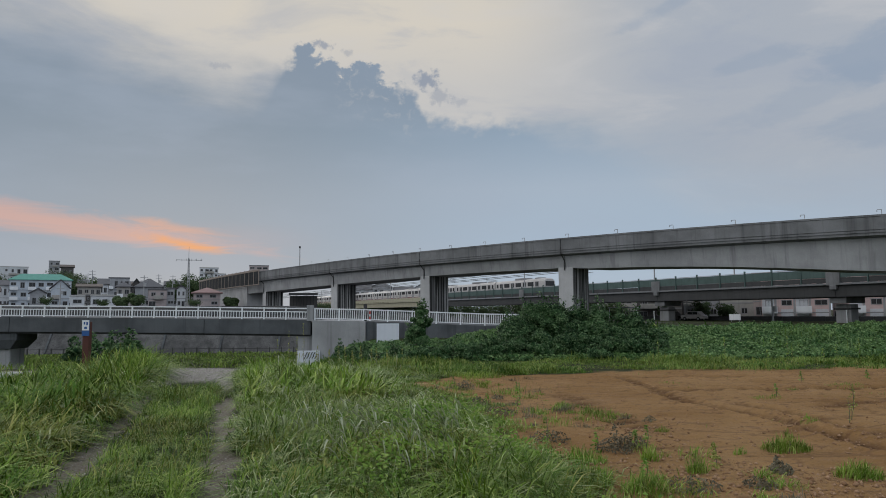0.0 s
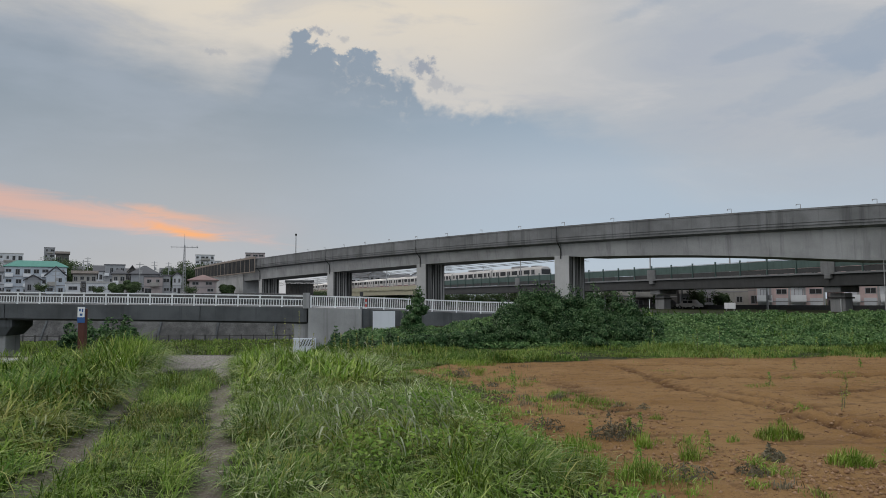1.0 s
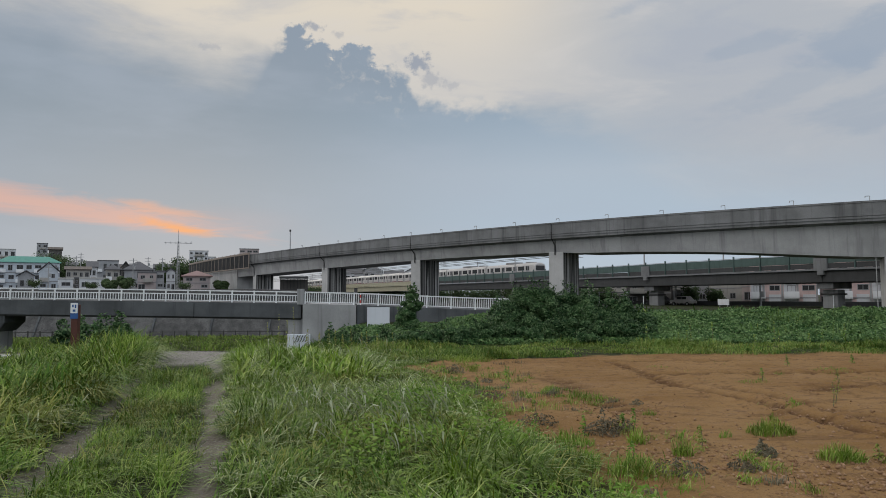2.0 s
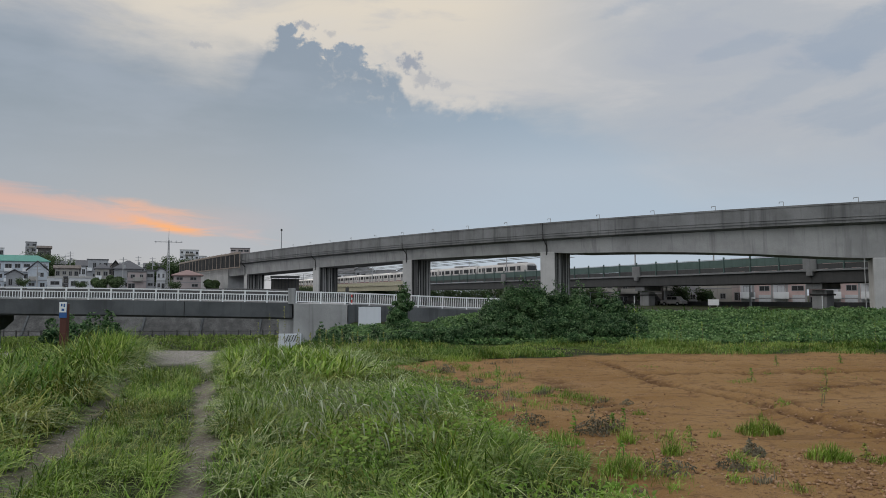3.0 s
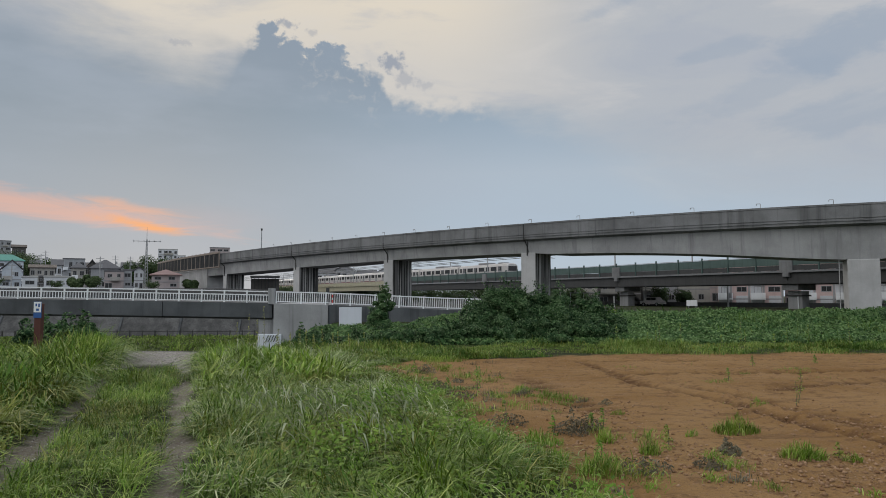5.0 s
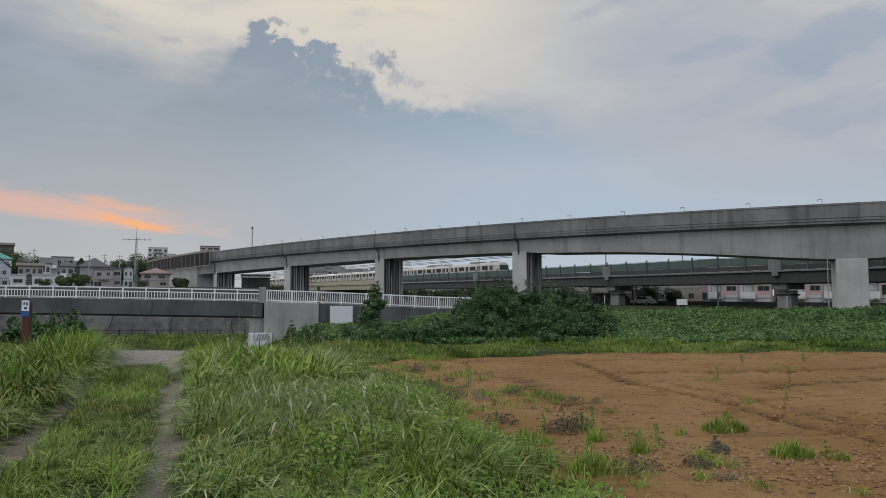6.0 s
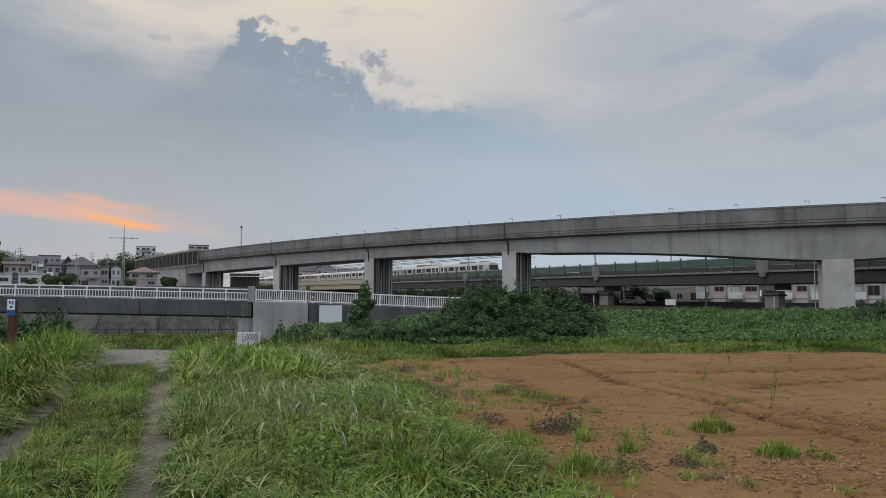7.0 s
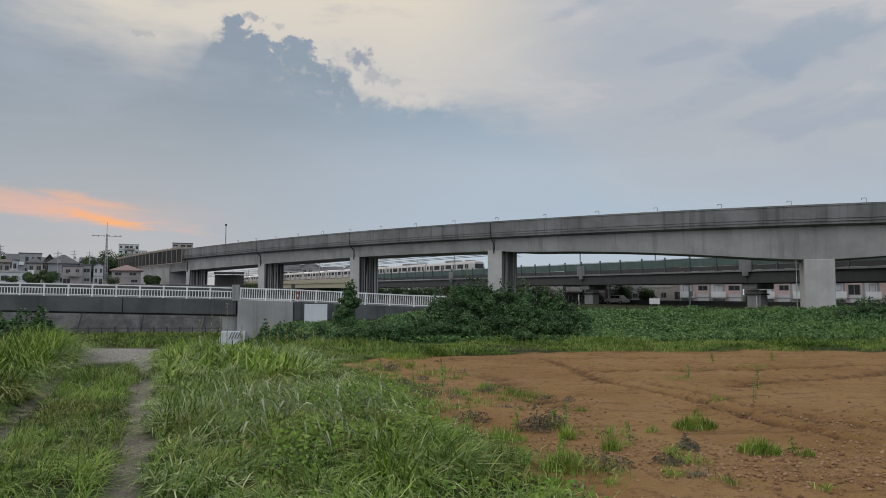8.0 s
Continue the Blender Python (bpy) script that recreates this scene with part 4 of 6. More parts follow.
for m, mat, label in ((kind > -0.2, M_GRASS_LUSH, "thick tall grass at the corner of the path"), (kind <= -0.2, M_GRASS_DEEP, "thick deep green grass at the corner of the path")):
    blades("corner_grass", x[m], y[m], tall[m], rng.uniform(0.012, 0.030, m.sum()), 0.8, mat, label)

# middle strip between the wheel tracks
x, y = scatter(-6.6, -1.3, 4.2, 15.8, 110000)
d = x - track_mid(y)
x, y = keep(x, y, (1 - ease(np.abs(d + 0.04) + 0.14 * waves(x, y, 3, 43), 0.46, 0.70)) * (1 - ease(y + 0.5 * waves(x, y, 4, 96), 14.4, 15.4)) * (0.12 + 0.88 * ease(waves(x, y, 7.5, 44), -0.7, 0.5)))
tall = (0.19 + 0.06 * waves(x, y, 2.2, 45) + 0.07 * waves(x, y, 7, 145) + 0.13 * np.exp(-((y - 13.6) / 0.9) ** 2) + 0.14 * np.exp(-((y - 5.6) / 1.3) ** 2)) * rng.uniform(0.4, 1.4, len(x))
tall = np.maximum(tall, 0.05)
kind = waves(x, y, 1.6, 97) + 0.6 * waves(x, y, 7, 98) + rng.normal(0, 0.5, len(x))
for m, mat, name, label in ((kind > 0.35, M_GRASS_LUSH, "short_grass", "short green grass between the wheel tracks"), ((kind <= 0.35) & (kind > -0.45), M_GRASS_DEEP, "short_deep_grass", "short deep green grass between the wheel tracks"), (kind <= -0.45, M_GRASS_DRY, "short_dry_grass", "short yellow-green grass between the wheel tracks")):
    blades(name, x[m], y[m], tall[m], rng.uniform(0.004, 0.011, m.sum()), 1.15, mat, label)

# right bank, up to the bare soil
x, y = scatter(-6.2, 2.2, 4.2, 19.0, 260000)
d = x - track_mid(y)
inside = ease(d + 0.12 * waves(x, y, 5, 99), 0.84, 1.02) * (1 - ease(x - soil_edge(y) + 0.45 * waves(x, y, 2.3, 3) + 0.3 * waves(x, y, 6, 100), -0.6, 0.35))
x, y = keep(x, y, inside * (0.05 + 0.95 * ease(waves(x, y, 6.5, 46), -0.6, 0.5)))
d = x - track_mid(y)
rise = 0.34 * np.exp(-((d - 2.0) / 1.1) ** 2) * np.exp(-((y - 15.3) / 2.3) ** 2) + 0.15 * np.exp(-((d - 2.2) / 1.3) ** 2) * np.exp(-((y - 9.0) / 2.2) ** 2)
tall = (0.20 + 0.10 * ease(d, 1.0, 1.8) + rise + 0.07 * waves(x, y, 1.5, 47) + 0.09 * waves(x, y, 6.0, 147)) * (1 - 0.45 * ease(d, 3.4, 4.8))
tall = np.maximum(tall, 0.07) * rng.uniform(0.4, 1.4, len(x))
kind = waves(x, y, 1.2, 48) + 0.6 * waves(x, y, 5.5, 101) + rng.normal(0, 0.4, len(x)) + 0.6 * ease(y, 11, 14)
for m, mat, name, label in ((kind > 0.5, M_GRASS_LUSH, "tall_grass", "bright green tall grass beside the path"),
                            ((kind <= 0.5) & (kind > -0.1), M_GRASS_SILVER, "seeding_grass", "drooping silvery green grass beside the path"),
                            ((kind <= -0.1) & (kind > -0.6), M_GRASS_DEEP, "deep_grass", "deep green grass beside the path"),
                            (kind <= -0.6, M_GRASS_DRY, "dry_grass", "olive and straw-coloured grass beside the path")):
    blades(name, x[m], y[m], tall[m], rng.uniform(0.005, 0.016, m.sum()), 1.3, mat, label)
# broad arching leaves; the pale colour of some is a painted highlight
x, y = scatter(-4.9, 0.8, 7.2, 17.5, 14000)
d = x - track_mid(y)
x, y = keep(x, y, ease(d, 1.1, 1.5) * (1 - ease(d, 3.6, 4.6)) * (0.25 + 0.75 * ease(waves(x, y, 1.6, 49), -0.2, 0.6)))
blades("arching_grass", x, y, (0.44 + 0.2 * ease(y, 12, 15)) * rng.uniform(0.6, 1.2, len(x)), rng.uniform(0.011, 0.022, len(x)), 1.35, M_GRASS_ARCH, "broad arching grass leaves, some coloured pale as highlights")
x, y = scatter(-12, -3.5, 7.5, 18, 8000)
d = x - track_mid(y)
x, y = keep(x, y, ease(-d, 1.0, 1.4) * (x > -0.72 * y) * (0.2 + 0.8 * ease(waves(x, y, 1.4, 102), -0.2, 0.6)))
d = x - track_mid(y)
blades("arching_grass", x, y, (0.42 + 0.5 * np.exp(-((d + 1.45) / 0.6) ** 2) * ease(y, 11, 14)) * rng.uniform(0.6, 1.2, len(x)), rng.uniform(0.012, 0.024, len(x)), 1.25, M_GRASS_ARCH, "broad arching green grass leaves on the bank")

# tall broad-bladed reeds at the far corners of the path
x, y = scatter(-4.6, -0.6, 12.2, 17.6, 5200)
d = x - track_mid(y)
x, y = keep(x, y, ease(d, 1.0, 1.3) * (1 - ease(d, 3.0, 4.0)) * (0.2 + 0.8 * ease(waves(x, y, 2.6, 120), -0.4, 0.5)))
blades("reed_leaves", x, y, 0.66 * rng.uniform(0.5, 1.2, len(x)), rng.uniform(0.022, 0.042, len(x)), 1.25, M_GRASS_LUSH, "broad-bladed bright green reed leaves at the path's corner")
x, y = scatter(-9.5, -5.2, 10.5, 17.6, 5200)
d = x - track_mid(y)
x, y = keep(x, y, ease(-d, 0.95, 1.25) * (1 - ease(-d, 2.4, 3.6)) * (0.15 + 0.85 * ease(waves(x, y, 2.4, 121), -0.4, 0.5)))
blades("reed_leaves", x, y, 0.74 * rng.uniform(0.5, 1.2, len(x)), rng.uniform(0.022, 0.042, len(x)), 1.2, M_GRASS_DEEP, "broad-bladed deep green reed leaves on the bank")


def plumes(x, y, tall, mat, label):
    """Drooping seed heads: a thin stem and a slim nodding spindle at its tip."""
    k = len(x)
    z = height(x, y)
    a = rng.normal(0.2, 0.9, k)
    dx, dy = np.cos(a), np.sin(a)
    long = rng.uniform(0.10, 0.20, k)
    verts = np.zeros((k, 9, 3))
    rows = ((-0.3, 0.55, 0.002), (0.0, 1.0, 0.004), (0.35, 1.06, 0.020), (0.75, 1.0, 0.016), (1.0, 0.88, 0.0))
    for i, (out, up, wide) in enumerate(rows):
        cx, cy = x + dx * (long * out + 0.12 * tall * (up > 0)), y + dy * (long * out + 0.12 * tall * (up > 0))
        cz = z + tall * up - long * 0.5 * out ** 2
        if i < 4:
            verts[:, 2 * i] = np.stack((cx - dy * wide / 2, cy + dx * wide / 2, cz - wide * 0.3), -1)
            verts[:, 2 * i + 1] = np.stack((cx + dy * wide / 2, cy - dx * wide / 2, cz + wide * 0.3), -1)
        else:
            verts[:, 8] = np.stack((cx, cy, cz), -1)
    one = np.array([0, 1, 3, 2, 2, 3, 5, 4, 4, 5, 7, 6, 6, 7, 8])
    ob = raw_mesh("seed_heads", verts.reshape(-1, 3), (one[None] + 9 * np.arange(k)[:, None]).ravel(), np.tile([4, 4, 4, 3], k), mat)
    tagged(ob, label, "grass", kind="stuff")


x, y = scatter(-4.8, 0.2, 6.2, 16.5, 2000)
d = x - track_mid(y)
x, y = keep(x, y, ease(d, 1.1, 1.7) * (1 - ease(x - soil_edge(y), -1.4, -0.3)) * (0.06 + 0.94 * ease(waves(x, y, 1.3, 122) + 0.9 * np.exp(-((y - 9.2) / 2.0) ** 2) - 0.2, 0.1, 0.9)))
plumes(x, y, (0.42 + 0.16 * ease(y, 11, 14)) * rng.uniform(0.75, 1.2, len(x)), M_PLUME, "pale drooping seed heads over the grass beside the path")

# leafy herbs towards the soil
x, y = scatter(-2.6, 2.2, 4.6, 12.5, 46000)
d = x - track_mid(y)
x, y = keep(x, y, ease(d, 1.3, 2.2) * (1 - ease(x - soil_edge(y), -0.6, 0.1)) * ease(waves(x, y, 1.3, 50) + 0.5 * waves(x, y, 5, 107), -0.5, 0.5) * (1 - 0.7 * ease(y, 8.5, 11)) * ease(x, -1.6, 0.2))
p = np.stack((x, y, height(x, y) + rng.uniform(0.06, 0.32, len(x)) * (1 + 0.35 * waves(x, y, 4, 108))), -1)
tagged(leaves("herb_patch", p, np.tile([0.0, -0.35, 1.0], (len(x), 1)), 0.05, M_HERB, 0.55), "low broad-leaved green herbs among the grass", "herbs", kind="stuff")

# verge beyond the soil, and rough growth along the gravel
x, y = scatter(-4.0, 17, 17.0, 22.6, 90000)
edge_far = 19.0 - 0.03 * (x - 6)
ok = ease(y - edge_far + 0.35 * waves(x, y, 1.2, 51), -0.3, 0.35)
ok = np.maximum(ok, ease(soil_edge(y) - x + 0.2 * waves(x, y, 2, 52), -0.1, 0.6) * (x > -2.2))
lane = 1 - 0.9 * np.exp(-((y - (20.4 + 0.05 * (x + 3))) / 0.45) ** 2) * (x < -1)
x, y = keep(x, y, ok * lane * (0.3 + 0.7 * ease(waves(x, y, 1.9, 53), -0.7, 0.4)) * (y > 17.4))
tall = (0.14 + 0.12 * waves(x, y, 1.4, 54) + 0.07 * waves(x, y, 5, 154)).clip(0.03) * rng.uniform(0.5, 1.4, len(x))
tone = waves(x, y, 0.8, 116) + 0.6 * waves(x, y, 4, 117) + rng.normal(0, 0.4, len(x))
wide = rng.uniform(0.008, 0.020, len(x))
for m, mat, name, label in ((tone > 0.0, M_GRASS_FAR, "verge_grass", "light green verge grass beyond the bare soil"), ((tone <= 0.0) & (tone > -0.35), M_GRASS_DRY, "dry_verge_grass", "yellowing verge grass beyond the bare soil"), (tone <= -0.35, M_GRASS_DEEP, "deep_verge_grass", "deep green verge grass beyond the bare soil")):
    blades(name, x[m], y[m], np.maximum(tall[m], 0.05), wide[m], 0.7, mat, label)

# ragged grass along the top of the vine bank
x, y = scatter(7, 27, 28, 33, 22000)
x, y = keep(x, y, 0.2 + 0.8 * ease(waves(x, y, 1.1, 103), -0.5, 0.5))
blades("bank_top_grass", x, y, (0.22 + 0.10 * waves(x, y, 0.9, 104)).clip(0.08) * rng.uniform(0.5, 1.3, len(x)), rng.uniform(0.02, 0.04, len(x)), 0.7, M_GRASS_DEEP, "ragged green growth along the top of the bank")
# olive grass and dry stems growing through the vines
x, y = scatter(8.5, 24, 21.8, 29, 12000)
x, y = keep(x, y, ease(x - 0.42 * y + 0.9 * waves(x, y, 0.7, 123), 0.0, 3.5) * (0.1 + 0.9 * ease(waves(x, y, 1.6, 124), -0.2, 0.7)))
tone = waves(x, y, 1.2, 125) + rng.normal(0, 0.5, len(x))
for m, mat, label in ((tone > 0, M_GRASS_DEEP, "deep green grass growing through the vines"), (tone <= 0, M_VINE, "vine-green grass growing through the vines")):
    blades("bank_side_grass", x[m], y[m], 0.42 * rng.uniform(0.4, 1.3, m.sum()), rng.uniform(0.012, 0.03, m.sum()), 0.8, mat, label, z=vine_top(x[m], y[m]) - 0.08)
# scattered tufts where grass gives way to soil
clumps = 170
cy = rng.uniform(5.4, 17.5, clumps)
cx = soil_edge(cy) - 0.5 + 2.6 * rng.uniform(0, 1, clumps) ** 1.8
count = 10000
pick = rng.integers(0, clumps, count)
size = rng.uniform(0.3, 1.15, clumps)
x = cx[pick] + rng.normal(0, 0.10, count) * size[pick]
y = cy[pick] + rng.normal(0, 0.10, count) * size[pick]
tall = 0.17 * size[pick] * rng.uniform(0.4, 1.2, count)
tone = pick % 5
for m, mat, name, label in ((tone < 3, M_GRASS_LUSH, "edge_tufts", "bright green tufts at the edge of the soil"), (tone == 3, M_GRASS_DRY, "edge_dry_tufts", "straw-coloured tufts at the edge of the soil"), (tone > 3, M_WEED, "edge_grey_tufts", "grey-brown withered tufts at the edge of the soil")):
    blades(name, x[m], y[m], tall[m], rng.uniform(0.004, 0.010, m.sum()), 0.7, mat, label, "grass tufts")
# rough growth on the level behind the bank
x, y = scatter(4, 46, 33, 54, 30000)
x, y = keep(x, y, (x > 0.2 * y) * (0.25 + 0.75 * ease(waves(x, y, 0.6, 112), -0.6, 0.4)))
blades("rough_growth", x, y, (0.62 + 0.16 * waves(x, y, 0.5, 113)).clip(0.2) * rng.uniform(0.5, 1.2, len(x)), rng.uniform(0.04, 0.08, len(x)), 0.7, M_GRASS_DEEP, "rough tall grass on the level behind the bank")
# stray blades and low weeds over the soil
x, y = scatter(0.6, 14, 6, 19.4, 9000)
x, y = keep(x, y, soil_mask(x, y) * ease(waves(x, y, 2.0, 105) + 0.4 * waves(x, y, 7, 106), 0.5, 1.3) * 0.6)
blades("sparse_weeds", x, y, rng.uniform(0.03, 0.12, len(x)), rng.uniform(0.004, 0.010, len(x)), 0.8, M_GRASS_DRY, "sparse small weeds over the bare soil", "weeds")

# grass round and behind the standing point
x, y = scatter(-9, 1.4, -8, 4.2, 60000)
d = np.abs(np.abs(x - track_mid(y)) - 0.75)
x, y = keep(x, y, ease(d, 0.12, 0.3) * (np.hypot(x, y) > 1.3) * (0.15 + 0.85 * ease(waves(x, y, 6.5, 114), -0.7, 0.5)))
blades("path_side_grass", x, y, (0.20 + 0.06 * waves(x, y, 1.5, 115)).clip(0.06) * rng.uniform(0.5, 1.3, len(x)), rng.uniform(0.006, 0.014, len(x)), 0.8, M_GRASS_LUSH, "green grass on both sides of the path")

# low river meadow
x, y = scatter(-75, -8, 26, 88, 60000)
x, y = keep(x, y, lower(x, y))
blades("meadow_grass", x, y, (0.30 + 0.18 * waves(x, y, 0.35, 55)).clip(0.12) * rng.uniform(0.6, 1.3, len(x)), rng.uniform(0.05, 0.10, len(x)), 0.5, M_GRASS_FAR, "rough grass on the low river meadow")
x, y = scatter(-30, -4.6, 20.6, 26.5, 30000)
x, y = keep(x, y, lower(x, y) * (lower(x, y) < 0.97) + 0.25)
blades("bank_grass", x, y, (0.34 + 0.12 * waves(x, y, 1.0, 56)).clip(0.1) * rng.uniform(0.5, 1.3, len(x)), rng.uniform(0.012, 0.03, len(x)), 0.6, M_GRASS_LUSH, "rough grass on the edge of the river bank")


# tufts on the bare soil
def tuft(x0, y0, r, tall, count, mat, label, stretch=1.0):
    a, q = rng.uniform(0, 2 * np.pi, count), np.sqrt(rng.uniform(0, 1, count)) * r
    x, y = x0 + np.cos(a) * q * stretch, y0 + np.sin(a) * q
    t = 1.25 * tall * rng.uniform(0.5, 1.15, count) * (1 - 0.5 * (q / r) ** 2)
    blades("grass_tuft", x, y, t, rng.uniform(0.004, 0.009, count), 0.5, mat, label, "grass tuft")


LIVE = "small bright green grass tuft on bare red soil"
for x0, y0, r, t, c, st in ((3.93, 8.12, 0.22, 0.2, 520, 1.3), (3.94, 6.75, 0.2, 0.2, 420, 1.1), (2.42, 10.9, 0.2, 0.14, 420, 2.3), (1.92, 11.5, 0.16, 0.16, 300, 1.0), (2.5, 7.05, 0.11, 0.22, 160, 1.0),
                           (2.2, 7.6, 0.10, 0.2, 120, 1.0), (1.75, 6.2, 0.18, 0.22, 330, 1.2), (1.35, 6.5, 0.2, 0.25, 300, 1.0), (1.5, 7.5, 0.18, 0.16, 220, 1.3), (0.85, 17.0, 0.34, 0.22, 500, 1.6), (2.9, 9.4, 0.1, 0.1, 70, 1.0),
                           (5.9, 12.8, 0.22, 0.08, 120, 1.6), (5.2, 10.0, 0.14, 0.10, 90, 1.2), (4.4, 9.0, 0.06, 0.16, 40, 1), (5.0, 15.6, 0.2, 0.07, 100, 1.5), (6.9, 14.0, 0.15, 0.1, 90, 1.2), (3.3, 7.9, 0.07, 0.14, 60, 1), (8.4, 14.6, 0.3, 0.1, 150, 1.6), (4.35, 6.6, 0.1, 0.14, 90, 1)):
    tuft(x0, y0, r, t, c, M_GRASS_LUSH, LIVE, st)
for x0, y0, r, t, c in ((1.95, 8.1, 0.16, 0.16, 170), (2.2, 8.3, 0.14, 0.17, 140), (3.3, 6.95, 0.09, 0.12, 130), (0.62, 12.2, 0.13, 0.14, 120), (0.45, 14.4, 0.16, 0.2, 160), (1.0, 13.0, 0.1, 0.08, 60), (2.85, 6.4, 0.12, 0.1, 80), (2.2, 6.3, 0.2, 0.12, 130), (1.3, 8.7, 0.2, 0.14, 130), (3.0, 10.3, 0.08, 0.09, 40), (0.9, 11.0, 0.2, 0.14, 120)):
    a, q = rng.uniform(0, 2 * np.pi, 2 * c), np.sqrt(rng.uniform(0, 1, 2 * c)) * r * 1.3
    wx, wy = x0 + np.cos(a) * q, y0 + np.sin(a) * q
    wz = height(wx, wy) + rng.uniform(0, 1, 2 * c) * t * (1 - 0.6 * (q / (1.3 * r)) ** 2)
    weed = leaves("withered_weed", np.stack((wx, wy, wz), -1), np.stack((np.cos(a), np.sin(a), np.full(2 * c, 0.7)), -1), 0.045, M_WEED, 0.3)
    tagged(weed, "small grey withered weed on bare red soil", "weed", kind="stuff")


def stalk(x0, y0, tall, count, mat=None, size=0.05):
    """A thin upright weed with small leaves up its stem."""
    z = float(height(np.array([x0]), np.array([y0]))[0])
    ob = holder("weed_stalk", "thin upright weed with small leaves", "weed", (x0, y0, z))
    part("stem", rods(((0, 0, -0.03), (0.03, 0.02, tall * 0.5), 0.006, 0.005), ((0.03, 0.02, tall * 0.5), (0.0, 0.0, tall), 0.005, 0.002)), M_WEED, ob)
    h = rng.uniform(0.1, 1, count) * tall
    a = rng.uniform(0, 6.28, count)
    r = rng.uniform(0.02, 0.08, count) * (1.15 - h / tall)
    p = np.stack((np.cos(a) * r, np.sin(a) * r, h), -1)
    lf = leaves("foliage", p, np.stack((np.cos(a) * 0.5, np.sin(a) * 0.5, np.ones(count)), -1), size, mat or M_HERB, 0.4)
    lf.parent = ob
    tagged(lf, kind="stuff")


for wx, wy, wt in ((5.75, 10.0, 0.36), (5.9, 10.2, 0.24)):
    stalk(wx, wy, wt, 16, M_GRASS_DRY, 0.035)
stalk(1.16, 11.2, 0.50, 40)
stalk(1.2, 8.3, 0.36, 22)
stalk(2.35, 8.2, 0.28, 30)
for i in range(16):
    stalk(-5.0 + 0.24 * i + rng.uniform(-0.2, 0.2), 20.8 + rng.uniform(-0.4, 0.6), rng.uniform(0.6, 1.0) * (1.35 if i < 4 else 0.7), 34, M_GRASS_DRY, 0.06)
for i in range(12):
    stalk(rng.uniform(5, 15), rng.uniform(21.0, 22.5), rng.uniform(0.35, 0.8), 26, M_GRASS_FAR, 0.08)


# low grey-green rosettes and leafy weeds on the soil
for wx, wy, wt, leafy_mat in ((2.22, 8.2, 0.22, M_HERB), (2.08, 8.6, 0.2, M_WEED), (3.28, 7.0, 0.16, M_WEED), (1.36, 12.7, 0.34, M_HERB), (0.75, 12.1, 0.2, M_HERB), (2.9, 7.6, 0.2, M_GRASS_DRY), (2.75, 7.2, 0.18, M_GRASS_DRY), (4.3, 6.75, 0.16, M_GRASS_DRY), (3.9, 8.0, 0.2, M_GRASS_DRY), (6.4, 11.0, 0.4, M_GRASS_DRY), (6.1, 12.9, 0.25, M_HERB), (0.2, 14.5, 0.28, M_HERB), (1.7, 7.9, 0.24, M_HERB), (7.9, 15.5, 0.25, M_HERB), (9.6, 15.9, 0.22, M_HERB), (1.9, 6.7, 0.2, M_HERB)):
    stalk(wx, wy, wt, 46, leafy_mat, 0.045)


# ---- vines and bushes ----
def vines(x0, x1, y0, y1, count, size, mat, label):
    x, y = scatter(x0, x1, y0, y1, count)
    top = vine_top(x, y)
    x, y, top = x[top > 0.08], y[top > 0.08], top[top > 0.08]
    e = 0.1
    gx = (vine_top(x + e, y) - vine_top(x - e, y)) / (2 * e)
    gy = (vine_top(x, y + e) - vine_top(x, y - e)) / (2 * e)
    nrm = np.stack((-gx, -gy - 0.25, np.ones(len(x))), -1)
    nrm /= np.linalg.norm(nrm, axis=1, keepdims=True)
    z = top * (1 - lower(x, y)) - 3.4 * lower(x, y) + rng.uniform(-0.14, 0.10, len(x))
    tagged(leaves("vine_cover", np.stack((x, y, z), -1), nrm, size, mat, 0.85), label, "vines", kind="stuff")


vines(5.0, 26, 22.0, 33, 150000, 0.10, M_VINE, "dense green creeping vines over the bank")
vines(-5, 6.0, 22.0, 31, 44000, 0.10, M_VINE, "low dark green creepers on the bank before the wall")


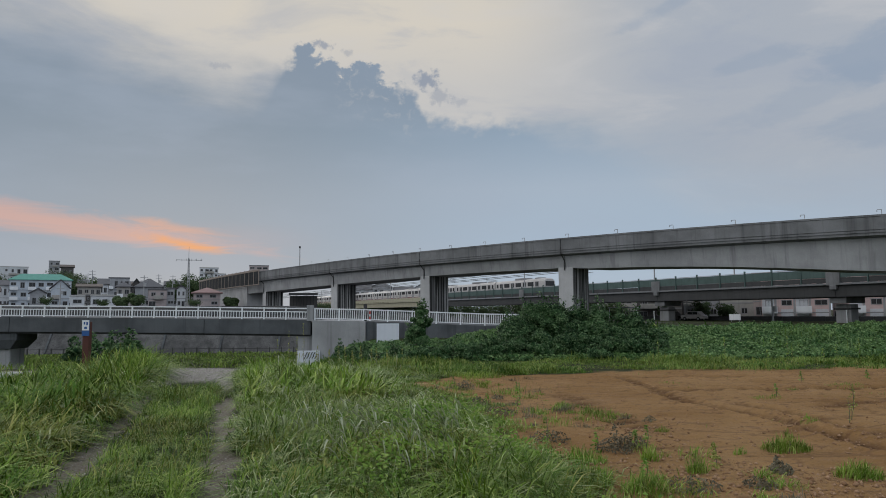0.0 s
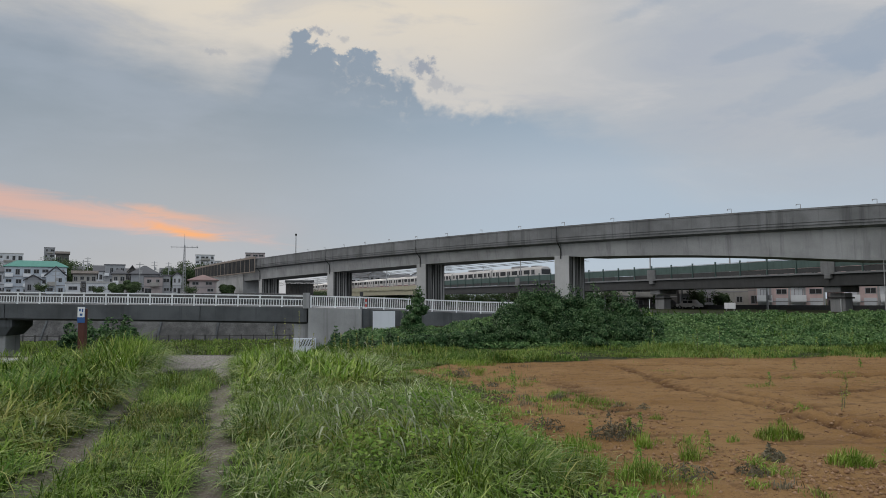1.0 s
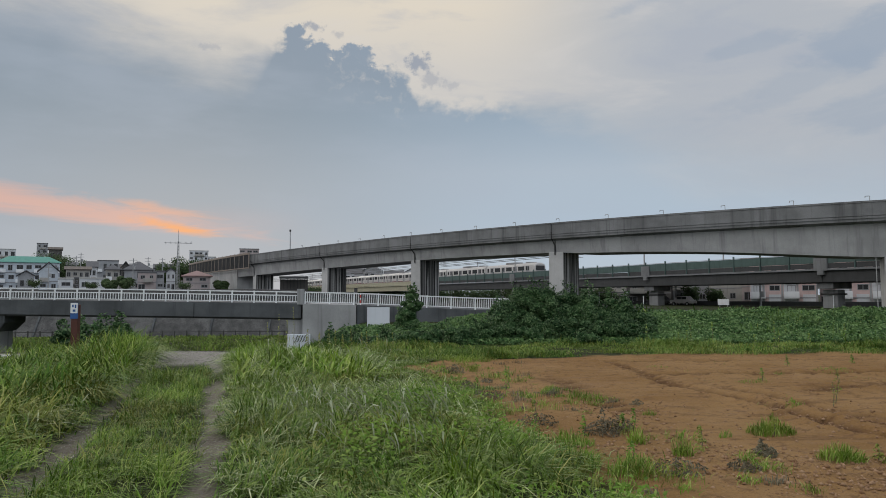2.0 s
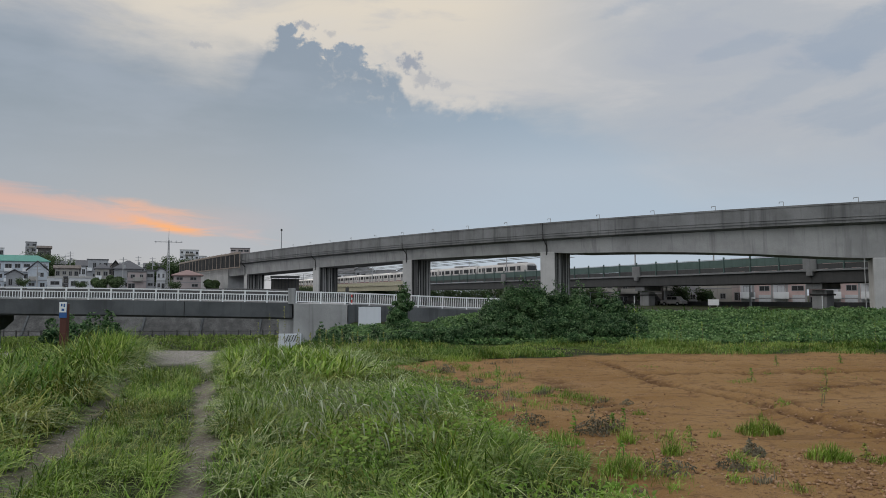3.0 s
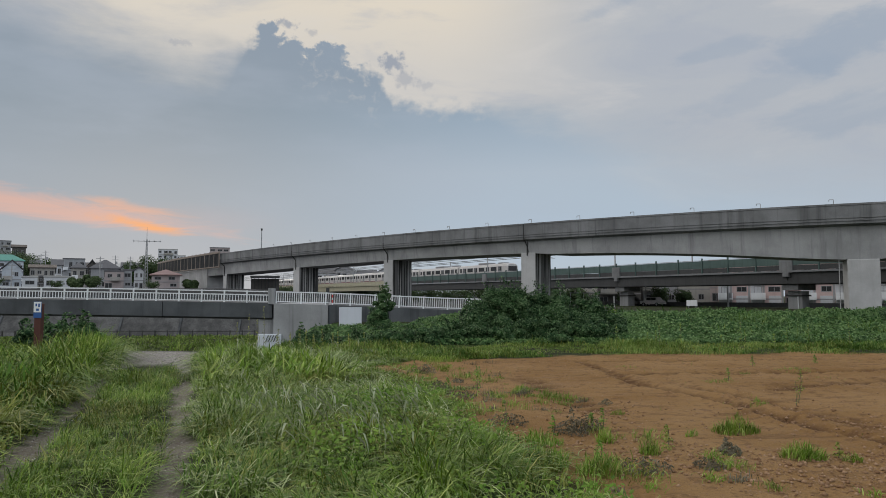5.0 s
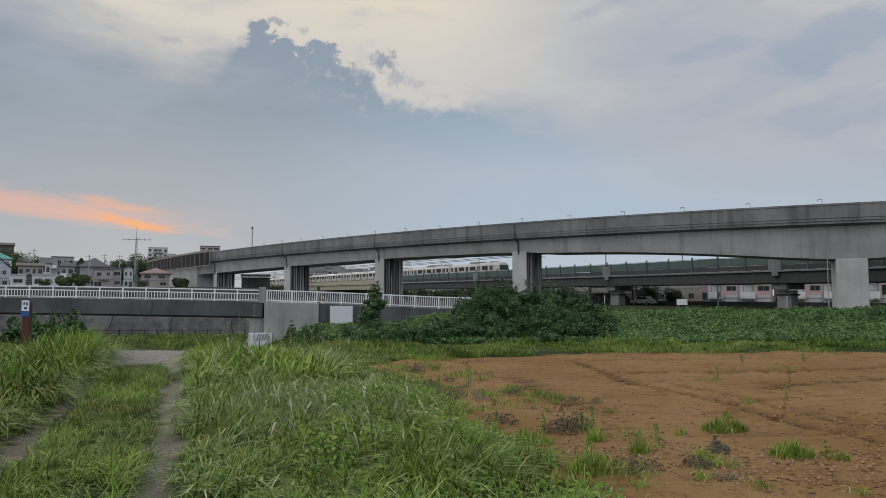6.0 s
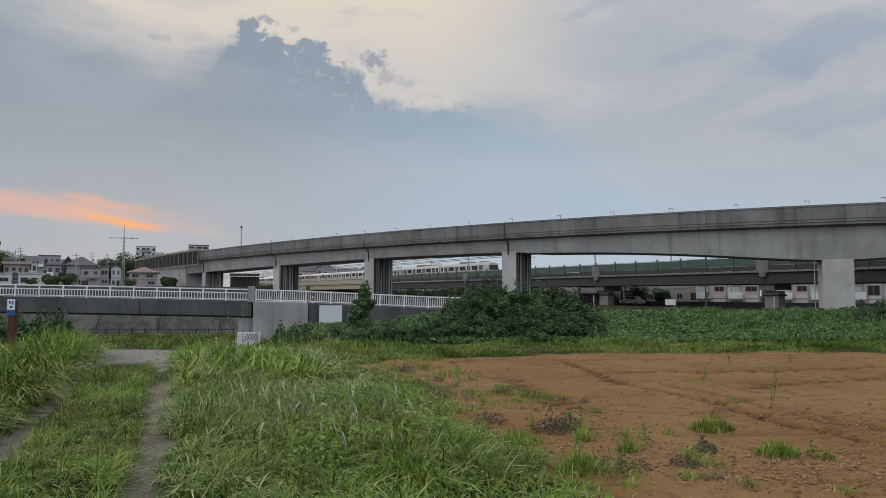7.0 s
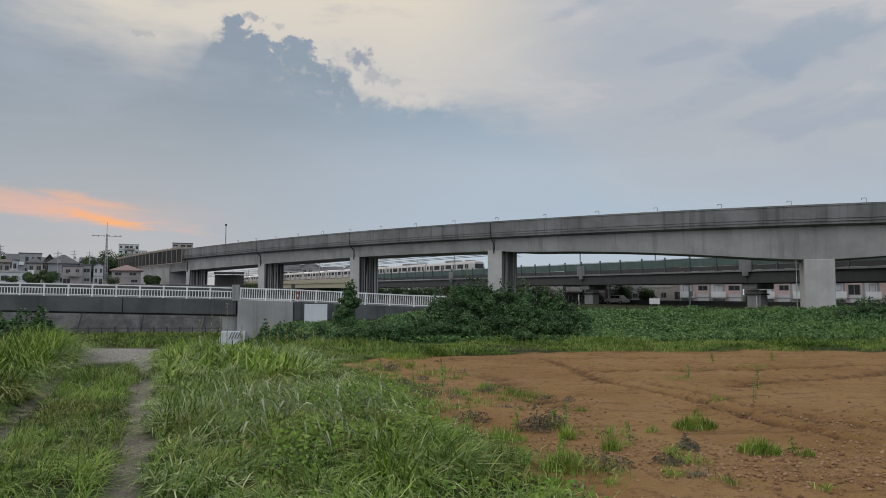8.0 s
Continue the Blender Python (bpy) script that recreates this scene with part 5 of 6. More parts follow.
def bush(lobes, count, size, mat, label, base, name="bush"):
    """A bush of several leafy lobes: crown leaves on and inside uneven ovals, with stems up from its base."""
    bx, by = base
    bz = float(height(np.array([bx]), np.array([by]))[0])
    ob = holder(name, label, "bush", (bx, by, bz))
    pts, nrms = [], []
    total = sum(l[3] * l[5] for l in lobes)
    for lx, ly, lz, rx, ry, rz in lobes:
        k = int(count * rx * rz / total)
        heart = np.array([lx - bx, ly - by, lz - bz])
        span_r = np.array([rx, ry, rz])
        # inner shade leaves, then clumps standing out of the oval, then shoots
        v = rng.normal(0, 1, (k // 4, 3))
        v /= np.linalg.norm(v, axis=1, keepdims=True)
        pts.append(heart + v * span_r * rng.uniform(0.62, 0.84, (k // 4, 1)))
        nrms.append(v)
        clumps = max(7, int(26 * rx * rz + 6))
        c = rng.normal(0, 1, (clumps, 3)) + np.array([0, -0.35, 0.35])
        c /= np.linalg.norm(c, axis=1, keepdims=True)
        c = heart + c * span_r * rng.uniform(0.70, 1.0, (clumps, 1))
        pick = rng.integers(0, clumps, 3 * k // 4)
        v = rng.normal(0, 1, (len(pick), 3)) + np.array([0, 0, 0.25])
        v /= np.linalg.norm(v, axis=1, keepdims=True)
        r = (0.30 * min(rx, rz) * rng.uniform(0.65, 1.25, clumps))[pick] * rng.uniform(0.7, 1.12, len(pick))
        pts.append(c[pick] + v * r[:, None] * np.array([1.15, 1.0, 0.85]))
        nrms.append(v + np.array([0, 0, 0.5]))
        for q in c[c[:, 2] > heart[2] + 0.45 * rz][:7]:
            h = rng.uniform(0.05, 0.45, 26)
            lean = rng.normal(0, 0.25, 2)
            pts.append(q + np.stack((lean[0] * h + rng.normal(0, 0.05, 26), lean[1] * h + rng.normal(0, 0.05, 26), 0.2 * rz + h * min(1.0, rz + 0.2)), -1))
            nrms.append(rng.normal(0, 0.6, (26, 3)) + np.array([0, 0, 0.8]))
    pts, nrms = np.concatenate(pts), np.concatenate(nrms)
    keep_it = pts[:, 2] > -0.05
    pts, nrms = pts[keep_it], nrms[keep_it]
    crown = leaves("crown", pts, nrms, size, mat, 0.5)
    crown.parent = ob
    stems = bmesh.new()
    for lx, ly, lz, rx, ry, rz in lobes:
        mid = (0.5 * (lx - bx), 0.5 * (ly - by), max(0.1, 0.35 * (lz - bz)))
        rod(stems, (0.15 * (lx - bx), 0.15 * (ly - by), -0.1), mid, 0.05, 0.035)
        rod(stems, mid, (lx - bx, ly - by, max(0.15, lz - bz)), 0.035, 0.012)
        for j in range(4):
            a = j * 1.57 + lx
            rod(stems, (lx - bx, ly - by, max(0.15, lz - bz) * 0.8), (lx - bx + 0.7 * rx * math.cos(a), ly - by + 0.7 * ry * math.sin(a), max(0.1, lz - bz) + 0.4 * rz), 0.015, 0.005)
    part("stems", stems, M_BARK, ob)
    return ob


bush([(2.7, 25.2, 0.50, 0.95, 0.8, 0.80), (3.6, 25.6, 0.95, 1.0, 0.9, 0.88), (4.6, 25.6, 0.90, 1.05, 0.9, 0.85), (5.6, 25.5, 0.85, 1.0, 0.9, 0.82), (6.6, 25.3, 0.68, 0.9, 0.8, 0.75), (2.4, 23.6, 0.12, 0.9, 0.6, 0.55), (3.7, 23.4, 0.2, 1.0, 0.6, 0.65), (5.0, 23.4, 0.2, 1.0, 0.6, 0.62), (6.2, 23.5, 0.2, 0.9, 0.6, 0.6), (7.0, 23.7, 0.15, 0.7, 0.6, 0.5), (7.5, 25.0, 0.35, 0.7, 0.7, 0.6)], 90000, 0.095, M_BUSH, "large dense dark green bush on the bank", (4.9, 25.2))
bush([(-1.0, 27.3, 0.85, 0.42, 0.42, 0.55), (-0.82, 27.3, 1.35, 0.36, 0.36, 0.46), (-1.05, 27.2, 0.40, 0.55, 0.5, 0.5)], 9000, 0.10, M_BUSH, "upright dark green shrub before the white railing", (-1.0, 27.3), "shrub")
bush([(-3.3, 23.6, 0.05, 0.6, 0.5, 0.42), (-2.4, 23.4, 0.0, 0.7, 0.5, 0.36), (-1.4, 23.3, 0.0, 0.7, 0.5, 0.36), (-0.4, 23.3, 0.1, 0.8, 0.5, 0.42), (0.7, 23.3, 0.15, 0.8, 0.5, 0.44), (1.5, 23.4, 0.15, 0.6, 0.5, 0.46)], 30000, 0.095, M_BUSH, "low sprawling dark green shrubs on the bank", (-0.9, 23.4), "shrub")
bush([(-10.9, 21.2, 0.35, 0.55, 0.5, 0.42), (-10.3, 21.0, 0.42, 0.5, 0.5, 0.45), (-9.35, 21.0, 0.40, 0.45, 0.45, 0.5)], 6000, 0.11, M_BUSH, "dark green bush behind the marker post", (-10.2, 21.1))
bush([(20.6, 27.5, 0.55, 1.3, 0.9, 0.6), (22.4, 27.5, 0.6, 1.3, 0.9, 0.65), (24.2, 27.5, 0.5, 1.2, 0.9, 0.6)], 11000, 0.12, M_BUSH, "dark green bush at the end of the vine bank", (22.0, 27.5))

# ---- clods and stones ----
def lumps(name, x, y, size, mat, label, category):
    """Small uneven stones, eight faces each, joined."""
    k = len(x)
    base = np.array([[1, 0, 0], [0, 1, 0], [-1, 0, 0], [0, -1, 0], [0, 0, 0.75], [0, 0, -0.6]])
    v = base[None] * (size[:, None, None] * rng.uniform(0.6, 1.3, (k, 6, 3)))
    a = rng.uniform(0, 6.28, k)
    c, s = np.cos(a)[:, None], np.sin(a)[:, None]
    vx, vy = v[..., 0] * c - v[..., 1] * s, v[..., 0] * s + v[..., 1] * c
    z = height(x, y)
    verts = np.stack((vx + x[:, None], vy + y[:, None], v[..., 2] + z[:, None] + size[:, None] * 0.2), -1)
    one = np.array([0, 1, 4, 1, 2, 4, 2, 3, 4, 3, 0, 4, 1, 0, 5, 2, 1, 5, 3, 2, 5, 0, 3, 5])
    ob = raw_mesh(name, verts.reshape(-1, 3), (one[None] + 6 * np.arange(k)[:, None]).ravel(), np.full(k * 8, 3), mat)
    tagged(ob, label, category, kind="stuff")


def clod_build(n, pos):
    each = n.add("ShaderNodeNewGeometry").outputs["Random Per Island"]
    return n.mix(each, (0.20, 0.112, 0.06, 1), (0.38, 0.25, 0.155, 1))


def stone_build(n, pos):
    each = n.add("ShaderNodeNewGeometry").outputs["Random Per Island"]
    return n.mix(each, (0.15, 0.13, 0.115, 1), (0.46, 0.43, 0.40, 1))


M_CLOD = material("soil_clods", clod_build, 0.95, 0.1)
M_PEBBLE = material("path_stones", stone_build, 0.85, 0.25)
x, y = scatter(-0.6, 13, 5, 18.8, 170000)
near_patch = ease(14 - y - 0.4 * x, 1.0, 7.0)
ruts = np.clip(np.abs(rut_depth(x, y)) * 14, 0, 1)
x, y = keep(x, y, soil_mask(x, y) * np.clip(0.09 + 0.75 * near_patch * ease(waves(x, y, 1.4, 61), -0.4, 0.8) + 0.7 * ruts, 0, 1))
lumps("soil_clods", x, y, (0.006 + 0.026 * rng.uniform(0, 1, len(x)) ** 5) * (1 - 0.4 * ease(y, 8, 12)), M_CLOD, "loose red-brown clods and crumbs of soil", "soil")
x, y = scatter(-8.5, -1.4, 5, 20.6, 60000)
d = x - track_mid(y)
on = np.maximum(np.exp(-((np.abs(d) - 0.75) / 0.14) ** 2) * (y < 17), (y > 17) * (np.abs(d) < 1.6) * 0.8)
x, y = keep(x, y, on * 0.5)
lumps("path_stones", x, y, 0.005 + 0.014 * rng.uniform(0, 1, len(x)) ** 3, M_PEBBLE, "small grey and brown stones on the path", "gravel")

# concrete slab and pipe beside the path
slab = holder("concrete_slab", "weathered grey concrete slab beside the path", "slab", (-12.0, 16.8, 0.0), 8)
part("slab", boxes((-2.2, 1.3, -1.5, 1.4, -0.1, 0.12), bevel=0.03), M_ABUT, slab)
part("kerb", boxes((-2.2, 1.35, -1.72, -1.52, -0.1, 0.22), bevel=0.03), M_PIER, slab)
pipe = holder("pipe", "pale steel pipe lying in the grass", "pipe", (-9.3, 13.9, 0.22), -25)
part("tube", rods(((-1.6, 0, 0), (0.9, 0.0, 0.06), 0.035), sides=10), M_STEEL, pipe)
part("collar", rods(((-0.4, 0, 0.03), (-0.3, 0, 0.033), 0.05), sides=10), M_DARK, pipe)

# ---- houses on the far bank and beyond ----
ROOFS = {
    "grey": painted("grey_roof_tiles", (0.12, 0.12, 0.13, 1), 0.4),
    "green": painted("green_metal_roof", (0.13, 0.34, 0.28, 1), 0.3),
    "pink": painted("faded_pink_roof", (0.30, 0.20, 0.19, 1), 0.3),
    "brown": painted("brown_roof_tiles", (0.11, 0.09, 0.08, 1), 0.4),
    "white": painted("pale_flat_roof", (0.45, 0.45, 0.44, 1), 0.3),
}
WALLS = {
    "white": painted("white_render", (0.64, 0.66, 0.69, 1), 0.35),
    "grey": painted("grey_render", (0.34, 0.35, 0.37, 1), 0.45),
    "beige": painted("beige_render", (0.40, 0.385, 0.36, 1), 0.45),
    "pink": painted("pink_render", (0.66, 0.50, 0.48, 1), 0.35),
    "blue": painted("pale_blue_render", (0.52, 0.57, 0.63, 1), 0.3),
    "dark": painted("dark_cladding", (0.09, 0.085, 0.08, 1), 0.3),
    "rose": painted("rose_grey_render", (0.43, 0.37, 0.365, 1), 0.4),
}
M_FRAME = painted("window_frame_paint", (0.3, 0.3, 0.31, 1), 0.3)


def window(parent, x, z, w, h, y=0.0):
    """A window set in the front wall: frame, sill and dark pane."""
    bm = bmesh.new()
    t = 0.09
    box(bm, x - w / 2 - t, x + w / 2 + t, y - 0.06, y + 0.04, z - t, z)
    box(bm, x - w / 2 - t, x + w / 2 + t, y - 0.06, y + 0.04, z + h, z + h + t)
    box(bm, x - w / 2 - t, x - w / 2, y - 0.06, y + 0.04, z, z + h)
    box(bm, x + w / 2, x + w / 2 + t, y - 0.06, y + 0.04, z, z + h)
    box(bm, x - 0.03, x + 0.03, y - 0.05, y + 0.03, z, z + h)
    f = part("window", bm, M_FRAME, parent)
    part("pane", boxes((x - w / 2, x + w / 2, y - 0.03, y + 0.02, z, z + h)), M_PANE, f)


def house(x, y, z, w, deep, tall, wall, roof, label, shape="gable", turn=0.0, storeys=2, cols=3, rise=1.6, balcony=False, group="", name="house"):
    """A house whose front faces local -y: walls, roof with eaves, windows by storey."""
    if x < -30:
        turn += math.degrees(math.atan2(-x, y))
        deep = min(deep, 6)
    ob = holder(name, label, "building", (x, y, z), turn, group)
    part("wall", boxes((-w / 2, w / 2, 0, deep, -1.5, tall)), WALLS[wall], ob)
    e = 0.45
    if shape == "flat":
        part("roof", boxes((-w / 2 - 0.12, w / 2 + 0.12, -0.12, deep + 0.12, tall, tall + 0.35), bevel=0.04), ROOFS[roof], ob)
    elif shape == "gable_front":
        tri = lambda yy: [(-w / 2 - e, yy, tall - 0.1), (0, yy, tall + rise), (w / 2 + e, yy, tall - 0.1), (w / 2 + e, yy, tall + 0.08), (0, yy, tall + rise + 0.2), (-w / 2 - e, yy, tall + 0.08)]
        part("roof", loft([tri(-e), tri(deep + e)]), ROOFS[roof], ob)
        part("gable", loft([[(-w / 2, yy, tall), (0, yy, tall + rise - 0.05), (w / 2, yy, tall)] for yy in (0, deep)]), WALLS[wall], ob)
    elif shape == "gable":
        tri = lambda xx: [(xx, -e, tall - 0.1), (xx, deep / 2, tall + rise), (xx, deep + e, tall - 0.1), (xx, deep + e, tall + 0.08), (xx, deep / 2, tall + rise + 0.2), (xx, -e, tall + 0.08)]
        part("roof", loft([tri(-w / 2 - e), tri(w / 2 + e)]), ROOFS[roof], ob)
        part("gable", loft([[(xx, 0, tall), (xx, deep / 2, tall + rise - 0.05), (xx, deep, tall)] for xx in (-w / 2, w / 2)]), WALLS[wall], ob)
    else:
        ring = lambda k, zz: [(-w / 2 - e + k, -e + min(k, deep / 2), zz), (w / 2 + e - k, -e + min(k, deep / 2), zz), (w / 2 + e - k, deep + e - min(k, deep / 2), zz), (-w / 2 - e + k, deep + e - min(k, deep / 2), zz)]
        part("roof", loft([ring(0, tall - 0.05), ring(0, tall + 0.12), ring(min(w, deep) / 2 + e - 0.15, tall + rise)]), ROOFS[roof], ob)
    floor_h = tall / storeys
    if wall == "pink":
        bay = w / cols
        for c in range(cols):
            x0 = -w / 2 + bay * c + 0.25 * (c % 2) + 0.1
            part("bay_panel", boxes((x0, x0 + bay * 0.72, -0.05, 0.0, 0.1, floor_h * (2 - c % 2) + 0.2 * floor_h), bevel=0.015), WALLS["white"], ob)
            part("eave_band", boxes((x0 + bay * 0.74, x0 + bay * 0.86, -0.09, 0.0, 0.0, tall - 0.2)), M_STEEL, ob)
    dice = random.Random(int(abs(x) * 10 + y))
    for s in range(storeys):
        for c in range(cols):
            if cols > 1 and dice.random() < 0.12:
                continue
            wx = -w / 2 + w * (c + 0.5 + dice.uniform(-0.08, 0.08)) / cols
            ww = min(2.4, w / cols * dice.choice((0.3, 0.42, 0.55, 0.66)))
            wh = floor_h * dice.choice((0.26, 0.36, 0.36, 0.5))
            window(ob, wx, s * floor_h + 0.72 * floor_h - wh, ww, wh)
        if s and cols > 1 and not balcony and dice.random() < 0.6:
            x0 = -w / 2 + dice.uniform(0, 0.4) * w
            part("balcony", boxes((x0, x0 + 0.5 * w, -0.9, 0, s * floor_h - 0.1, s * floor_h + 0.06), (x0, x0 + 0.5 * w, -0.95, -0.88, s * floor_h + 0.06, s * floor_h + 0.85), bevel=0.02), WALLS["beige"], ob)
        if s:
            part("storey_band", boxes((-w / 2 - 0.03, w / 2 + 0.03, -0.06, 0.0, s * floor_h - 0.08, s * floor_h + 0.08)), M_FRAME, ob)
        if balcony and s > 0:
            bay = w / cols
            for c in range(0, cols, 2):
                x0 = -w / 2 + bay * c + 0.12
                x1 = x0 + bay - 0.24
                z0 = s * floor_h
                part("balcony", boxes((x0, x1, -1.0, 0, z0 - 0.1, z0 + 0.05), (x0, x1, -1.05, -0.97, z0 + 0.05, z0 + 0.95), (x0, x0 + 0.06, -0.97, 0, z0 + 0.05, z0 + 0.95), (x1 - 0.06, x1, -0.97, 0, z0 + 0.05, z0 + 0.95)), M_WHITE, ob)
    return ob


# rows of houses behind the far bank: place, width, height, walls, roof
K = 1.4
for x, y, w, tall, wall, roof, shape, storeys, cols, rise, balcony, label in (
        (-87.0, 150, 11.6, 6.5, "blue", "green", "hip", 3, 7, 1.4, True, "long pale building with a green metal roof"),
        (-65.1, 118, 2.8, 3.4, "blue", "grey", "gable_front", 2, 2, 1.5, False, "pale blue gabled two-storey house"),
        (-72.4, 124, 2.5, 2.8, "grey", "grey", "gable_front", 1, 2, 0.9, False, "low grey gabled house"),
        (-65.3, 128, 3.9, 4.1, "beige", "brown", "gable", 2, 4, 0.5, False, "low wide taupe house with a dark shallow roof"),
        (-59.0, 112, 2.1, 1.9, "white", "white", "flat", 1, 1, 0.5, False, "white flat-roofed modern house with a wide window"),
        (-57.8, 113, 0.6, 2.0, "dark", "grey", "flat", 2, 1, 0.5, False, "narrow dark clad stair tower of a house"),
        (-54.5, 112, 4.2, 1.9, "white", "white", "flat", 1, 3, 0.5, False, "long white flat-roofed modern house by the river"),
        (-80.4, 172, 4.7, 7.9, "grey", "grey", "flat", 3, 4, 0.5, True, "grey flat-roofed apartment block with balconies"),
        (-73.5, 150, 1.8, 5.5, "white", "grey", "gable", 2, 2, 1.2, False, "white house with a steep grey roof"),
        (-56.2, 122, 2.2, 3.8, "beige", "grey", "hip", 2, 2, 0.9, True, "taupe two-storey house with a balcony"),
        (-56.6, 128, 1.4, 4.2, "dark", "grey", "gable_front", 2, 1, 1.3, False, "dark gabled house under a tiled roof"),
        (-52.6, 124, 4.5, 3.8, "grey", "grey", "hip", 2, 3, 1.6, False, "grey house under a broad hipped tiled roof"),
        (-46.9, 114, 2.8, 2.9, "rose", "grey", "flat", 2, 2, 0.5, False, "taupe flat-fronted two-storey house"),
        (-45.2, 115, 1.3, 3.1, "grey", "grey", "flat", 2, 1, 0.5, False, "grey rendered narrow two-storey house"),
        (-46.8, 124, 1.5, 3.4, "white", "grey", "gable_front", 2, 2, 0.6, False, "small white gabled house"),
        (-34.0, 100, 3.7, 1.95, "rose", "pink", "hip", 2, 2, 0.85, False, "rose-grey house with a faded pink hipped roof"),
        (-96.0, 152, 2.6, 5.5, "white", "grey", "gable", 2, 3, 1.1, False, "white house with a grey roof"),
        (-93.7, 180, 1.8, 7.2, "grey", "grey", "gable", 2, 2, 0.9, False, "grey house with a tiled roof"),
        (-65.9, 170, 4.3, 6.0, "grey", "grey", "gable", 2, 3, 1.0, False, "grey house further back with a tiled roof"),
        (-61.5, 140, 2.2, 4.6, "white", "brown", "gable", 2, 2, 0.8, False, "white house with a brown roof"),
        (-77.0, 140, 2.4, 4.9, "beige", "grey", "hip", 2, 2, 0.8, False, "beige house with a grey roof"),
        (-83.5, 128, 2.6, 3.4, "white", "brown", "gable", 2, 3, 0.8, False, "white house with a brown shallow roof")):
    house(x * K, y * K, 3.0, w * K, 8, tall * K, wall, roof, label, shape, 0, storeys, cols, rise * K, balcony)
# higher blocks far off
house(-236.1, 420, 8, 5.8, 6, 26.0, "grey", "grey", "slim grey tower block on the hill", "flat", 0, 8, 2, name="tower_block")
house(-224, 360, 14, 14, 8, 12.5, "white", "white", "white flat-roofed block on the hill", "flat", 0, 3, 5, name="apartment_block")
house(-118.3, 350, 12, 9.0, 8, 12.6, "white", "white", "white stepped apartment block on the hill", "flat", 0, 5, 4, name="apartment_block")
house(-113.0, 352, 12, 5.0, 8, 9.6, "white", "white", "white lower wing of the apartment block", "flat", 0, 4, 2, name="apartment_block")
house(-85.0, 320, 10, 8.6, 8, 13.4, "rose", "grey", "dull rose apartment tower beyond the viaduct", "flat", 0, 6, 3, name="apartment_block")
house(-163, 300, 12, 5, 6, 10.2, "dark", "brown", "dark house on the wooded hill", "gable", 0, 2, 2, 1.0)
for i in range(12):
    hx = -128 + 6.1 * i + float(rng.uniform(-2, 2))
    hy = 268 + float(rng.uniform(-18, 18))
    hx = hx * 1.45
    style = ("white", "grey", "beige", "grey")[i % 4]
    house(hx, hy, 5.2, 8 + float(rng.uniform(-1, 1.5)), 8, 5.2 + float(rng.uniform(-0.5, 2.2)), style, ("grey", "brown", "grey", "white")[(i * 3) % 4], style + "-walled house among many on the rising ground", ("gable", "hip", "gable_front", "flat")[i % 4], float(rng.uniform(-15, 15)), 2, 3, 1.5)

# pink apartment blocks and others behind the railway
def behind(s, out=16.0):
    p = lane_at(s, out)
    return p.x, p.y


for s, w, wall, roof, tall, label, cols in (
        (67.2, 9.2, "pink", "white", 7.6, "pink and white three-storey apartment block", 4), (78.2, 6.4, "pink", "white", 7.6, "pink three-storey apartment block with balconies", 3),
        (88.6, 8.0, "pink", "grey", 7.6, "dusky pink apartment block", 4), (99.0, 9.0, "pink", "grey", 7.6, "dusky pink apartment block", 4), (57.8, 5.0, "beige", "brown", 6.0, "beige house behind the railway", 2), (61.7, 1.9, "rose", "brown", 6.4, "narrow rose-brown house beside the apartments", 1),
        (51.5, 5.6, "grey", "grey", 5.6, "grey house in the shade of the viaduct", 3), (43, 8.0, "dark", "brown", 4.6, "dark house standing behind the railway", 3), (33.5, 8, "beige", "grey", 5.0, "beige house behind the railway", 3), (22, 9, "grey", "grey", 5.6, "grey house behind the railway", 3), (8, 12, "white", "grey", 5.5, "white house behind the railway", 4)):
    hx, hy = behind(s)
    house(hx, hy, -1.4 if wall == "pink" else -0.3, w, 8, tall, wall, roof, label, "flat" if wall == "pink" else "gable", LANE_TURN * 0.55, 3 if tall > 7 else 2, cols, 1.3, wall == "pink", name="apartment_block" if wall == "pink" else "house")
wall_low = holder("boundary_wall", "dark low boundary wall along the lane", "wall", kind="structure")
for i in range(14):
    a = lane_at(20 + 6 * i, 10.5)
    ob = part("panel", boxes((0.03, 5.97, 0, 0.2, -0.5, 0.65), bevel=0.02), M_DARKGIRDER, wall_low)
    ob.matrix_world = pose(a.x, a.y, 0, 0, 0, LANE_TURN)


def utility_pole(x, y, z, tall, arms=2, label="grey concrete utility pole with cross-arms"):
    ob = holder("utility_pole", label, "pole", (x, y, z), 0, "utility poles")
    part("pole", rods(((0, 0, -0.5), (0, 0, tall), 0.17, 0.10), sides=8), M_STEEL, ob)
    for i in range(arms):
        part("cross_arm", boxes((-0.9, 0.9, -0.05, 0.05, tall - 0.5 - 0.8 * i, tall - 0.4 - 0.8 * i)), M_STEEL, ob)
    part("transformer", rods(((0.35, 0, tall - 2.6), (0.35, 0, tall - 1.8), 0.24), sides=10), M_STEEL, ob)


for x, y, z, t in ((-69.9, 162, 2.6, 8.0), (-87.2, 158, 2.6, 6.2), (-86.2, 210, 2.6, 11.0), (-81.9, 210, 2.6, 10.7), (-60.9, 182, 2.6, 9.2), (-100.5, 196, 2.6, 10.6), (-100.8, 199, 2.6, 11.7), (-120, 215, 3.0, 11.5)):
    utility_pole(x, y, z, t)
px, py = lane_at(67.0, 9.8)
utility_pole(px, py, -0.3, 4.2, 1, "utility pole with a round transformer behind the railway")
px, py = lane_at(53, 9.6)
utility_pole(px, py, -0.3, 3.6, 1)

